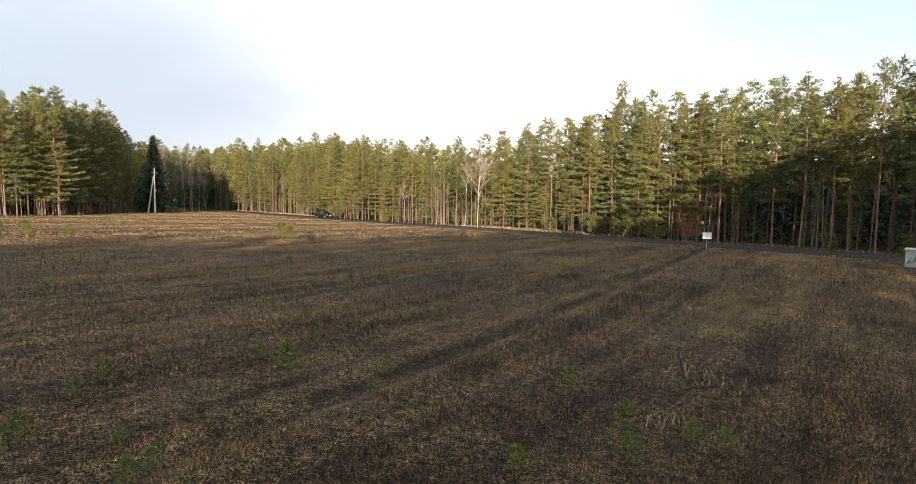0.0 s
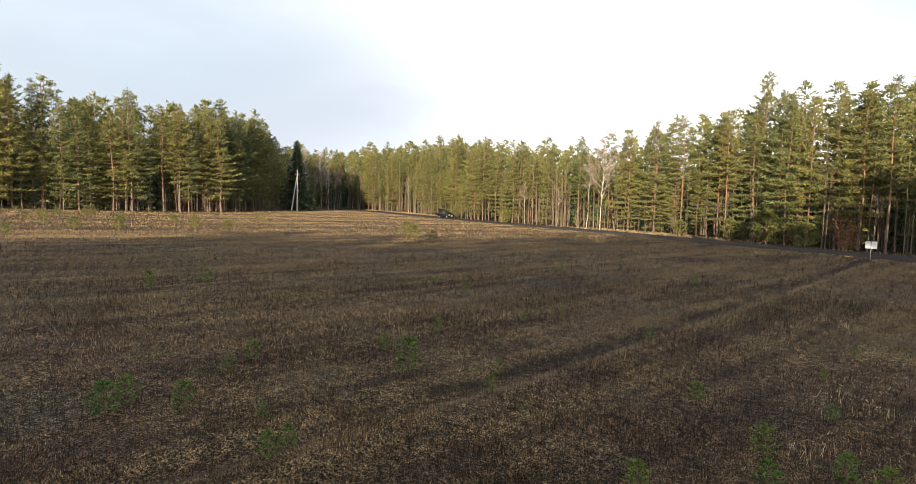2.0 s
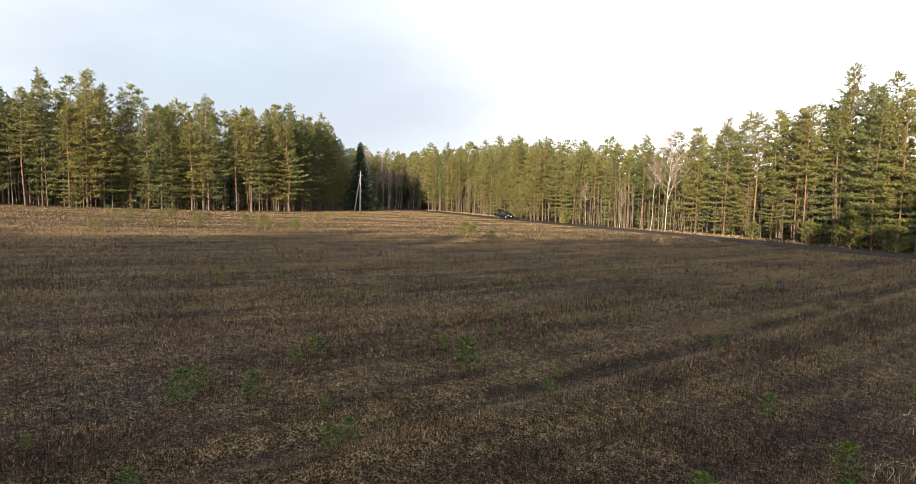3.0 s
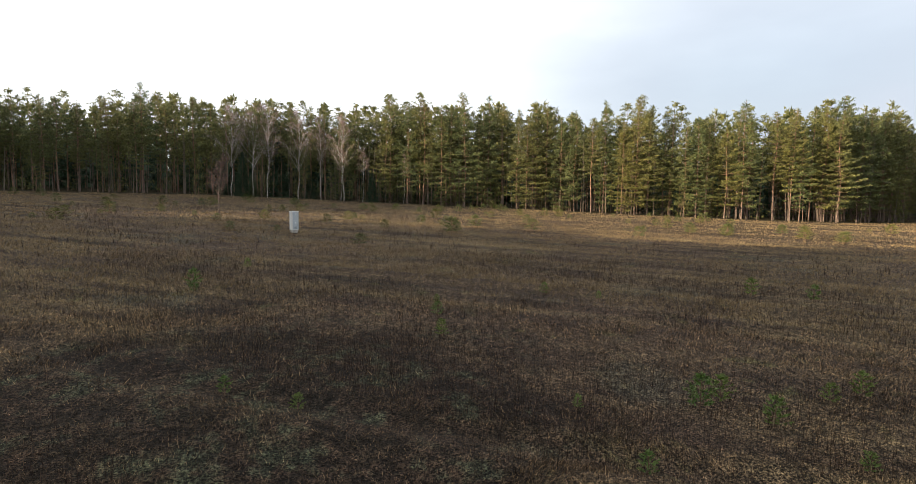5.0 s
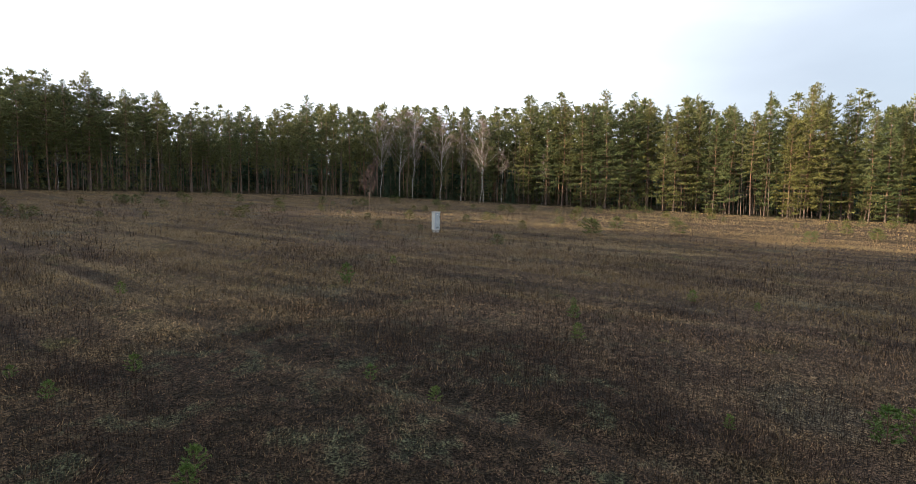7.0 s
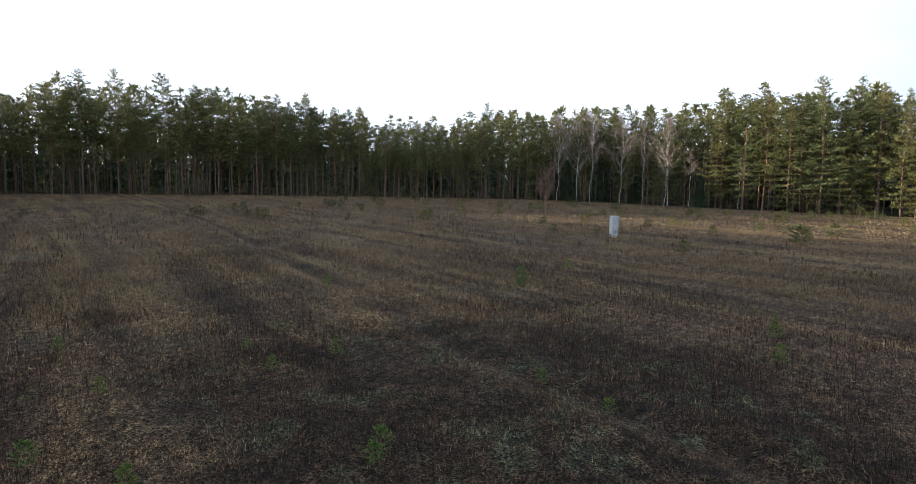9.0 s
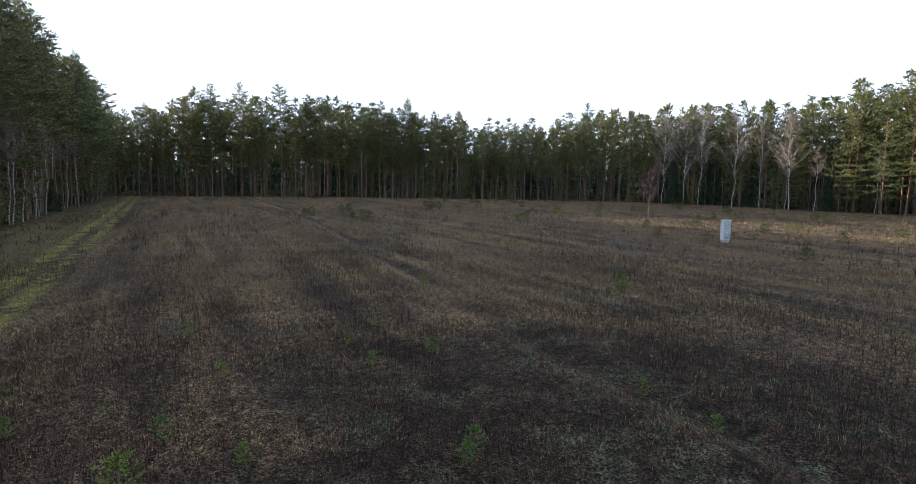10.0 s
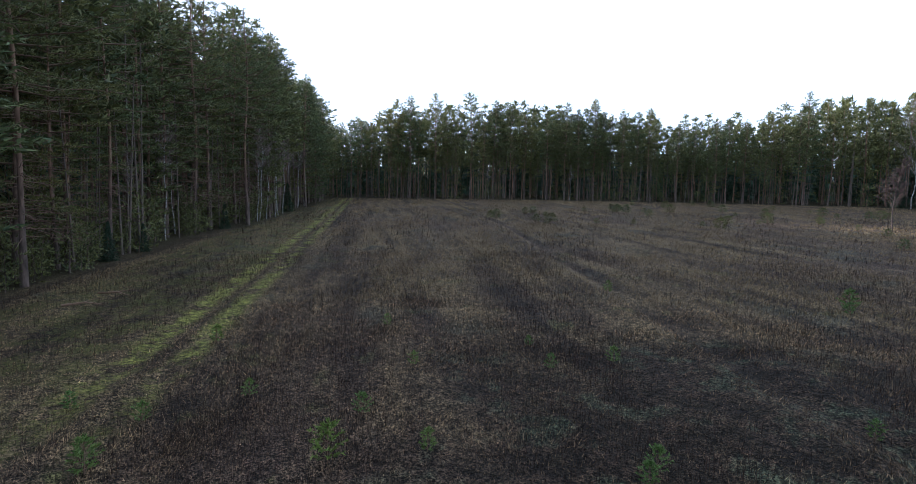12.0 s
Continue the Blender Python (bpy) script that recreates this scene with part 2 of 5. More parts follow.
def needle_material(name, dark, light):
    m, nodes, links, shader = material(name)
    co = nodes.new("ShaderNodeTexCoord").outputs["Object"]
    geo, info = nodes.new("ShaderNodeNewGeometry"), nodes.new("ShaderNodeObjectInfo")
    clump = noise_node(nodes, links, co, 0.8, 3)
    f = math_node(nodes, links, "ADD", math_node(nodes, links, "MULTIPLY", clump, 0.55), math_node(nodes, links, "MULTIPLY", geo.outputs["Random Per Island"], 0.45))
    c = ramp_node(nodes, links, f, [(0.2, dark), (0.8, light)])
    hue = ramp_node(nodes, links, info.outputs["Random"], [(0.0, (0.78, 0.92, 0.95)), (0.5, (1.0, 1.0, 1.0)), (1.0, (1.25, 1.12, 0.9))])
    c = mix_node(nodes, links, 1.0, c, hue, "MULTIPLY")
    links.new(c, shader.inputs["Base Color"])
    shader.inputs["Roughness"].default_value = 0.6
    shader.inputs["Specular IOR Level"].default_value = 0.25
    through_light = nodes.new("ShaderNodeBsdfTranslucent")
    links.new(c, through_light.inputs["Color"])
    both = nodes.new("ShaderNodeMixShader")
    both.inputs["Fac"].default_value = 0.18
    links.new(shader.outputs["BSDF"], both.inputs[1])
    links.new(through_light.outputs["BSDF"], both.inputs[2])
    links.new(both.outputs["Shader"], nodes["Material Output"].inputs["Surface"])
    return m


def pine_bark():
    m, nodes, links, shader = material("pine_bark")
    co = nodes.new("ShaderNodeTexCoord").outputs["Object"]
    xyz = nodes.new("ShaderNodeSeparateXYZ")
    links.new(co, xyz.inputs[0])
    stretch = nodes.new("ShaderNodeMapping")
    stretch.inputs["Scale"].default_value = (9, 9, 1.6)
    links.new(co, stretch.inputs["Vector"])
    flake = noise_node(nodes, links, stretch.outputs["Vector"], 1.0, 4)
    low = ramp_node(nodes, links, flake, [(0.35, (0.045, 0.033, 0.027)), (0.65, (0.15, 0.108, 0.086))])
    high = ramp_node(nodes, links, flake, [(0.35, (0.11, 0.062, 0.038)), (0.65, (0.25, 0.155, 0.098))])
    c = mix_node(nodes, links, step_node(nodes, links, math_node(nodes, links, "ADD", xyz.outputs["Z"], math_node(nodes, links, "MULTIPLY", flake, 4.0)), 3.0, 10.0), low, high)
    links.new(c, shader.inputs["Base Color"])
    shader.inputs["Roughness"].default_value = 0.9
    bump(nodes, links, shader, flake, 0.6, 0.03)
    return m


def birch_bark():
    m, nodes, links, shader = material("birch_bark")
    co = nodes.new("ShaderNodeTexCoord").outputs["Object"]
    stretch = nodes.new("ShaderNodeMapping")
    stretch.inputs["Scale"].default_value = (2.5, 2.5, 5.5)
    links.new(co, stretch.inputs["Vector"])
    marks = noise_node(nodes, links, stretch.outputs["Vector"], 1.0, 5, 0.65)
    c = ramp_node(nodes, links, marks, [(0.36, (0.03, 0.028, 0.026)), (0.45, (0.22, 0.20, 0.185)), (0.62, (0.45, 0.43, 0.40))])
    links.new(c, shader.inputs["Base Color"])
    shader.inputs["Roughness"].default_value = 0.7
    return m


M_GROUND = ground_material()
M_STRAW = blade_material("dry_grass_blades", (0.21, 0.148, 0.088), 0.4)
M_FARSTRAW = blade_material("even_dry_grass_blades", (0.275, 0.208, 0.110), 0.62, 0.22)
M_STEM = blade_material("dead_weed_stems", (0.034, 0.021, 0.017), 0.7, 0.5)
M_VERGE = blade_material("pale_verge_grass", (0.20, 0.165, 0.105), 0.7, 0.6)
M_PALE = blade_material("pale_dead_stalks", (0.30, 0.235, 0.165), 0.8)
M_NEEDLE = needle_material("pine_needles", (0.036, 0.051, 0.023), (0.182, 0.186, 0.062))
M_YOUNG = needle_material("young_pine_needles", (0.050, 0.092, 0.020), (0.148, 0.212, 0.044))
M_BUSH = needle_material("bushy_pine_needles", (0.048, 0.062, 0.019), (0.138, 0.152, 0.044))
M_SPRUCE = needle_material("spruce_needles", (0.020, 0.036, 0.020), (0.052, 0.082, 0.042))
M_RED = needle_material("dry_red_leaves", (0.26, 0.075, 0.042), (0.50, 0.19, 0.11))
M_PINEBARK, M_BIRCHBARK = pine_bark(), birch_bark()
M_LIMB = plain("pine_limb_bark", (0.16, 0.10, 0.065), 0.9)
M_DEADWOOD = plain("dead_wood", (0.135, 0.105, 0.085), 0.9)
M_TWIG = plain("birch_twigs", (0.205, 0.148, 0.13), 0.85)
M_REDTWIG = plain("reddish_twigs", (0.055, 0.035, 0.034), 0.85)


# ---- shape tools ----
def mesh_of(name, verts, faces, mats, smooth=False):
    me = bpy.data.meshes.new(name)
    V, F = np.asarray(verts, np.float32), np.asarray(faces, np.int32)
    k = F.shape[1]
    me.vertices.add(len(V))
    me.vertices.foreach_set("co", V.ravel())
    me.loops.add(F.size)
    me.loops.foreach_set("vertex_index", F.ravel())
    me.polygons.add(len(F))
    me.polygons.foreach_set("loop_start", np.arange(0, F.size, k, dtype=np.int32))
    if smooth:
        me.polygons.foreach_set("use_smooth", np.ones(len(F), bool))
    for m in mats:
        me.materials.append(m)
    me.update(calc_edges=True)
    me.validate()
    return me


def part(name, data, mat, parent, label=""):
    """One mesh object under a thing: data is a bmesh or a mesh."""
    if isinstance(data, bmesh.types.BMesh):
        me = bpy.data.meshes.new(name)
        data.normal_update()
        data.to_mesh(me)
        data.free()
        me.materials.append(mat)
        data = me
    ob = new(name, data)
    ob.parent = parent
    return tagged(ob, label)


def thing(name, m, label, category, group="", kind=""):
    ob = new(name)
    ob.matrix_basis = m
    return tagged(ob, label, category, group, kind)


def box(bm, x0, x1, y0, y1, z0, z1, bevel=0.0, m=None):
    made = bmesh.ops.create_cube(bm, size=1.0)["verts"]
    bmesh.ops.transform(bm, matrix=Matrix.LocRotScale(((x0 + x1) / 2, (y0 + y1) / 2, (z0 + z1) / 2), None, (x1 - x0, y1 - y0, z1 - z0)), verts=made)
    if bevel:
        edges = list({e for v in made for e in v.link_edges})
        made = list({v for f in bmesh.ops.bevel(bm, geom=edges, offset=bevel, segments=2, affect="EDGES", profile=0.5)["faces"] for v in f.verts} | {v for v in made if v.is_valid})
    if m is not None:
        bmesh.ops.transform(bm, matrix=m, verts=made)
    return bm


def rod(bm, a, b, r0, r1, sides=10):
    a, b = Vector(a), Vector(b)
    made = bmesh.ops.create_cone(bm, cap_ends=True, segments=sides, radius1=r0, radius2=r1, depth=(b - a).length)["verts"]
    turn = (b - a).to_track_quat("Z", "Y").to_matrix().to_4x4()
    bmesh.ops.transform(bm, matrix=Matrix.Translation((a + b) / 2) @ turn, verts=made)
    return bm


class Soup:
    """Triangles gathered as arrays."""
    def __init__(self):
        self.v, self.f, self.n = [], [], 0

    def add(self, v, f):
        self.v.append(np.asarray(v, float))
        self.f.append(np.asarray(f, int) + self.n)
        self.n += len(v)

    def tube(self, pts, radii, sides):
        pts = np.asarray(pts, float)
        along = np.gradient(pts, axis=0)
        along /= np.linalg.norm(along, axis=1)[:, None] + 1e-9
        ref = np.where(np.abs(along[:, 2:3]) > 0.8, np.array([[1.0, 0, 0]]), np.array([[0, 0, 1.0]]))
        s = np.cross(along, ref)
        s /= np.linalg.norm(s, axis=1)[:, None] + 1e-9
        u = np.cross(s, along)
        ang = np.arange(sides) * 2 * np.pi / sides
        ring = pts[:, None] + np.asarray(radii)[:, None, None] * (np.cos(ang)[None, :, None] * s[:, None] + np.sin(ang)[None, :, None] * u[:, None])
        f = []
        for i in range(len(pts) - 1):
            for j in range(sides):
                a, b = i * sides + j, i * sides + (j + 1) % sides
                f += [(a, b, b + sides), (a, b + sides, a + sides)]
        self.add(ring.reshape(-1, 3), f)

    def spikes(self, at, way, long, wide, facing=None):
        """One thin triangle at each place."""
        at, way = np.asarray(at, float), np.asarray(way, float)
        way = way / (np.linalg.norm(way, axis=1)[:, None] + 1e-9)
        side = np.cross(way, np.random.normal(size=way.shape) if facing is None else facing)
        side /= np.linalg.norm(side, axis=1)[:, None] + 1e-9
        w, l = np.broadcast_to(wide, len(at))[:, None] / 2, np.broadcast_to(long, len(at))[:, None]
        v = np.stack([at - side * w, at + side * w, at + way * l], 1).reshape(-1, 3)
        self.add(v, np.arange(len(v)).reshape(-1, 3))

    def mesh(self, name, mats, smooth=False):
        return mesh_of(name, np.concatenate(self.v), np.concatenate(self.f), mats, smooth)

    def arrays(self):
        return np.concatenate(self.v), np.concatenate(self.f)


# ---- lie of the land ----
def land(x, y):
    """Height of the ground: a field that rises gently to the west and south."""
    r2 = x * x + y * y
    s = 1 / np.sqrt(1 + r2 / 260.0 ** 2)
    calm = 1 / (1 + r2 / 420.0 ** 2)
    return (-0.0294 * x - 0.0068 * y + (0.0073 * x * x + 0.0150 * x * y + 0.0054 * y * y) / 100 * s) * calm


def height(x, y):
    return float(land(np.float64(x), np.float64(y)))


# Edge of the open land, walked round with the wood on its outer side, and the height of the trees there.
EDGE = [(110, 10), (75, 38), (50, 54), (45, 57.5), (37, 65), (31, 68), (25, 73), (19, 80), (11, 89), (2, 94), (-9, 100), (-22, 109), (-42, 135),
        (-62, 150), (-80, 158), (-82, 135), (-74, 122), (-67, 106), (-66, 90), (-73, 75), (-85, 57), (-97, 42), (-104, 23), (-112, 8),
        (-119, -15), (-112, -33), (-104, -50), (-92, -72), (-77, -92), (-66, -108), (-60, -99), (-55, -92), (-37, -70), (-24, -53), (-16, -45),
        (-11, -38), (-6, -31), (-1, -24.5), (18, 1), (36, 21), (44, 30), (62, 18), (95, -12)]
TALL = [20, 20.2, 20.7, 21.0, 20.5, 20.2, 19.6, 19.8, 18.4, 15.6, 16, 17, 18.7, 19.7, 19.2, 18.6, 21.0, 21.2, 20.4, 19.8, 20.2, 21.2,
        21.8, 19.6, 20.4, 17.2, 17.5, 20.8, 20.8, 18, 20.5, 22.5, 23, 21.5, 20.8, 21, 21, 21, 20.2, 20.2, 20, 20, 20]
EDGE = np.array(EDGE, float)
SEG = EDGE[1:] - EDGE[:-1]
SEG_LONG = np.hypot(*SEG.T)
RUN = np.concatenate([[0], np.cumsum(SEG_LONG)])


def edge_at(s, out=0.0):
    """Place, tree height and outward way at the run s along the edge."""
    i = int(np.clip(np.searchsorted(RUN, s) - 1, 0, len(SEG) - 1))
    k = (s - RUN[i]) / SEG_LONG[i]
    way = SEG[i] / SEG_LONG[i]
    normal = np.array([way[1], -way[0]])
    p = EDGE[i] + SEG[i] * k + normal * out
    return p[0], p[1], TALL[i] + (TALL[i + 1] - TALL[i]) * k


def edge_distance(x, y):
    """Signed distance to the edge for arrays: positive in the wood."""
    x, y = np.asarray(x, float), np.asarray(y, float)
    best = np.full(x.shape, 1e9)
    inside = np.zeros(x.shape, bool)
    for (px, py), (ex, ey) in zip(EDGE[:-1], SEG):
        k = np.clip(((x - px) * ex + (y - py) * ey) / (ex * ex + ey * ey), 0, 1)
        best = np.minimum(best, np.hypot(x - px - k * ex, y - py - k * ey))
    ring = np.concatenate([EDGE, [(400, -40), (400, 30)]])
    for (px, py), (qx, qy) in zip(ring, np.roll(ring, -1, axis=0)):
        cross = (py > y) != (qy > y)
        xs = px + (y - py) * (qx - px) / (qy - py + 1e-12)
        inside ^= cross & (x < xs)
    return np.where(inside, -best, best)


def tree_height(x, y):
    """Height of the trees near a place: that of the nearest stretch of the edge."""
    best, tall = 1e9, 19.0
    for i in range(len(SEG)):
        k = min(1.0, max(0.0, float(np.dot((x, y) - EDGE[i], SEG[i])) / SEG_LONG[i] ** 2))
        d = math.hypot(*((x, y) - EDGE[i] - SEG[i] * k))
        if d < best:
            best, tall = d, TALL[i] + (TALL[i + 1] - TALL[i]) * k
    return tall


def worn_line(along):
    """How far across the furrows the worn rut lies, along its way."""
    return 8.7 + 0.11 * np.clip(-10 - along, 0, 40) + 0.045 * np.clip(-50 - along, 0, 40) + 0.062 * np.clip(along - 10, 0, 58)


def furrows(x, y):
    """Small relief of the field: rows along the old furrows, and two worn tracks."""
    along, across = 0.584 * x + 0.812 * y, -0.812 * x + 0.584 * y
    row = 0.05 * np.sin(across * 2.3 + 0.8 * np.sin(along * 0.11)) * (0.5 + 0.5 * np.sin(across * 0.31 + 1.0)) + 0.035 * np.sin(across * 0.9 + along * 0.05)
    bend = worn_line(along)
    rut = -0.16 * np.exp(-((across - bend) / 0.45) ** 2) + 0.10 * np.exp(-((across - bend + 1.1) / 0.5) ** 2)
    tracks = -0.07 * np.exp(-((across + 4.5) / 0.35) ** 2) - 0.07 * np.exp(-((across + 5.7) / 0.35) ** 2)
    return row + rut + tracks


ROAD = np.array([(120, -14), (95, 8), (70, 30), (54, 44), (43.7, 53.2), (39.2, 57.9), (29.8, 65.3), (17.7, 74.8), (4.4, 86.3), (-8.9, 97.5), (-27.9, 112.5), (-38, 123), (-52.3, 136.5), (-70, 152), (-95, 178)], float)
ROAD_HALF = 2.5


def road_distance(x, y):
    best = np.full(np.shape(x), 1e9)
    for (px, py), (qx, qy) in zip(ROAD[:-1], ROAD[1:]):
        ex, ey = qx - px, qy - py
        k = np.clip(((x - px) * ex + (y - py) * ey) / (ex * ex + ey * ey), 0, 1)
        best = np.minimum(best, np.hypot(x - px - k * ex, y - py - k * ey))
    return best


def build_ground():
    half = np.concatenate([np.arange(0, 24, 0.34), np.arange(24, 40, 0.7), np.arange(40, 130, 1.6), np.geomspace(130, 3200, 26)])
    line = np.concatenate([-half[:0:-1], half])
    X, Y = np.meshgrid(line, line, indexing="ij")
    D = edge_distance(X, Y)
    near = np.clip(1 - np.hypot(X, Y) / 140, 0, 1)
    Z = land(X, Y) + furrows(X, Y) * near * (D < 0)
    rough = np.array([noise.fractal((x * 0.6, y * 0.6, 0.0), 1.0, 2.0, 3) for x, y in zip(X.ravel(), Y.ravel())]).reshape(X.shape)
    Z += 0.05 * rough * near
    Z -= 0.3 * np.clip((ROAD_HALF + 2.2 - road_distance(X, Y)) / 1.5, 0, 1)
    n = len(line)
    idx = np.arange(n * n).reshape(n, n)
    F = np.stack([idx[:-1, :-1], idx[1:, :-1], idx[1:, 1:], idx[:-1, 1:]], -1).reshape(-1, 4)
    me = mesh_of("ground", np.stack([X, Y, Z], -1).reshape(-1, 3), F, [M_GROUND], True)
    at = me.attributes.new("wood", "FLOAT", "POINT")
    at.data.foreach_set("value", np.clip((D.ravel() + 0.8) / 2.2, 0, 1).astype(np.float32))
    return tagged(new("ground", me), "dry brown autumn field with furrows and mossy wheel tracks", "ground", kind="structure")


build_ground()


# ---- trees ----
def pine_parts(seed, tall, bare, reach, gap=0.8, per=5, tufts=8.0, blades=5, needle=0.33, sides=8, limbs_on=True, lean=0.25, dead=0, broad=(0.24, 0.38), widest=0.22):
    """Trunk and crown of a Scots pine. bare: where the crown begins, as a part of its height; dead: dry limbs below it;
    widest: where in the crown its boughs are longest. Each bough carries a flat fan of needle tufts, turned up at its tip."""
    np.random.seed(seed)
    rnd = random.Random(seed)
    trunk, limbs, crown = Soup(), Soup(), Soup()
    zs = np.linspace(0, tall, 9 if sides > 5 else 4)
    bend = np.stack([np.interp(zs, [0, tall * 0.35, tall * 0.7, tall], [0, rnd.uniform(-lean, lean), rnd.uniform(-lean, lean), rnd.uniform(-lean, lean)]) for _ in range(2)], 1)
    line = np.column_stack([bend, zs - 0.3 * (zs == 0)])
    r0 = tall * 0.0050
    trunk.tube(line, r0 * (1 - 0.9 * (zs / tall) ** 1.1) + 0.01 + 0.05 * (zs == 0), sides)

    def stem(z):
        return np.array([np.interp(z, zs, line[:, 0]), np.interp(z, zs, line[:, 1]), z])

    for _ in range(dead):
        a, l = rnd.uniform(0, 6.3), rnd.uniform(0.6, 2.2)
        p = stem(rnd.uniform(0.1, bare) * tall)
        limbs.tube([p, p + np.array([math.cos(a) * l, math.sin(a) * l, rnd.uniform(-0.4, 0.1) * l])], [0.022, 0.007], 3)
    z = tall * bare
    T_at, T_way = [], []
    heavy = rnd.uniform(0, 6.3)                     # the side on which the boughs are longer
    while z < tall - 0.3:
        u = (z - tall * bare) / (tall * (1 - bare))
        shape = (0.5 + 0.5 * u / widest) if u < widest else (1 - ((u - widest) / (1 - widest)) ** 1.35)
        long = reach * max(0.05, shape) * rnd.uniform(0.82, 1.12) + 0.22
        turn = rnd.uniform(0, 6.3)
        for k in range(per):
            if rnd.random() < 0.16:
                continue
            a = turn + k * 2 * math.pi / per + rnd.uniform(-0.45, 0.45)
            l = long * rnd.uniform(0.62, 1.12) * (1 + 0.16 * math.cos(a - heavy))
            up = radians(-12 + 52 * u ** 1.3 + rnd.uniform(-8, 8))
            out = np.array([math.cos(a), math.sin(a), 0.0])
            side = np.array([-out[1], out[0], 0])
            base = stem(z + rnd.uniform(-0.14, 0.14))
            tip = base + out * l * math.cos(up) + np.array([0, 0, l * math.sin(up) + 0.12 * l])
            mid = base + out * l * 0.55 * math.cos(up) + np.array([0, 0, 0.55 * l * math.sin(up)])
            if limbs_on:
                limbs.tube([base, mid, tip], [0.018 + 0.011 * l, 0.014 + 0.004 * l, 0.006], 3)
            m = max(2, int(tufts * l * (0.75 + 0.12 * l) + rnd.random()))
            t = 1.04 - 0.78 * np.random.uniform(0, 1, m) ** 1.25
            off = np.random.uniform(-1, 1, m) * l * 0.42 * np.sqrt(np.clip(1.12 - t, 0.03, 1))
            first, rest = np.minimum(t / 0.55, 1)[:, None], np.maximum(0, (t - 0.55) / 0.45)[:, None]
            pts = base + (mid - base) * first + (tip - mid) * rest + side * off[:, None]
            pts[:, 2] += np.random.uniform(-0.05, 0.14, m) - 0.10 * np.abs(off)
            T_at.append(pts)
            T_way.append(out * 0.7 + side * (off / (0.42 * l))[:, None] * 0.6 + np.array([0, 0, 0.45]))
        z += gap * rnd.uniform(0.75, 1.25) * (1.0 if u < 0.7 else 0.72)
    top = np.linspace(-0.9, 0.05, 7)[:, None]
    T_at.append(line[-1] + top * [0, 0, 1] + np.random.normal(0, 0.1, (7, 3)))
    T_way.append(np.array([[0, 0, 1.0]] * 7) + np.random.normal(0, 0.4, (7, 3)))
    at, way = np.concatenate(T_at), np.concatenate(T_way)
    at, way = np.repeat(at, blades, 0), np.repeat(way, blades, 0)
    at = at + np.random.normal(0, 0.42 * needle, at.shape) * [1, 1, 0.4]
    way = way + np.random.normal(0, 0.5, way.shape)
    n = len(at)
    outward = np.column_stack([at[:, 0], at[:, 1], np.full(n, 1.1)]) + np.random.normal(0, 1.1, (n, 3))
    crown.spikes(at, way, needle * np.random.uniform(0.65, 1.25, n), needle * np.random.uniform(*broad, n), outward)
    return trunk, limbs, crown


def two_stuffs(name, wood, m_wood, leaf, m_leaf):
    """One crown: its limbs and its needles or twigs."""
    (va, fa), (vb, fb) = wood.arrays(), leaf.arrays()
    me = mesh_of(name, np.concatenate([va, vb]), np.concatenate([fa, fb + len(va)]), [m_wood, m_leaf])
    which = np.zeros(len(fa) + len(fb), np.int32)
    which[len(fa):] = 1
    me.polygons.foreach_set("material_index", which)
    return me


def pine(seed, label, tall=20.0, leaf=None, name="pine_tree", group="pines along the edge of the wood", **how):
    trunk, limbs, crown = pine_parts(seed, tall, **how)
    ob = thing(name, Matrix(), label, "tree", group)
    part("trunk", trunk.mesh("trunk", [M_PINEBARK], True), None, ob)
    part("crown", two_stuffs("crown", limbs, M_LIMB, crown, leaf or M_NEEDLE), None, ob)
    return ob


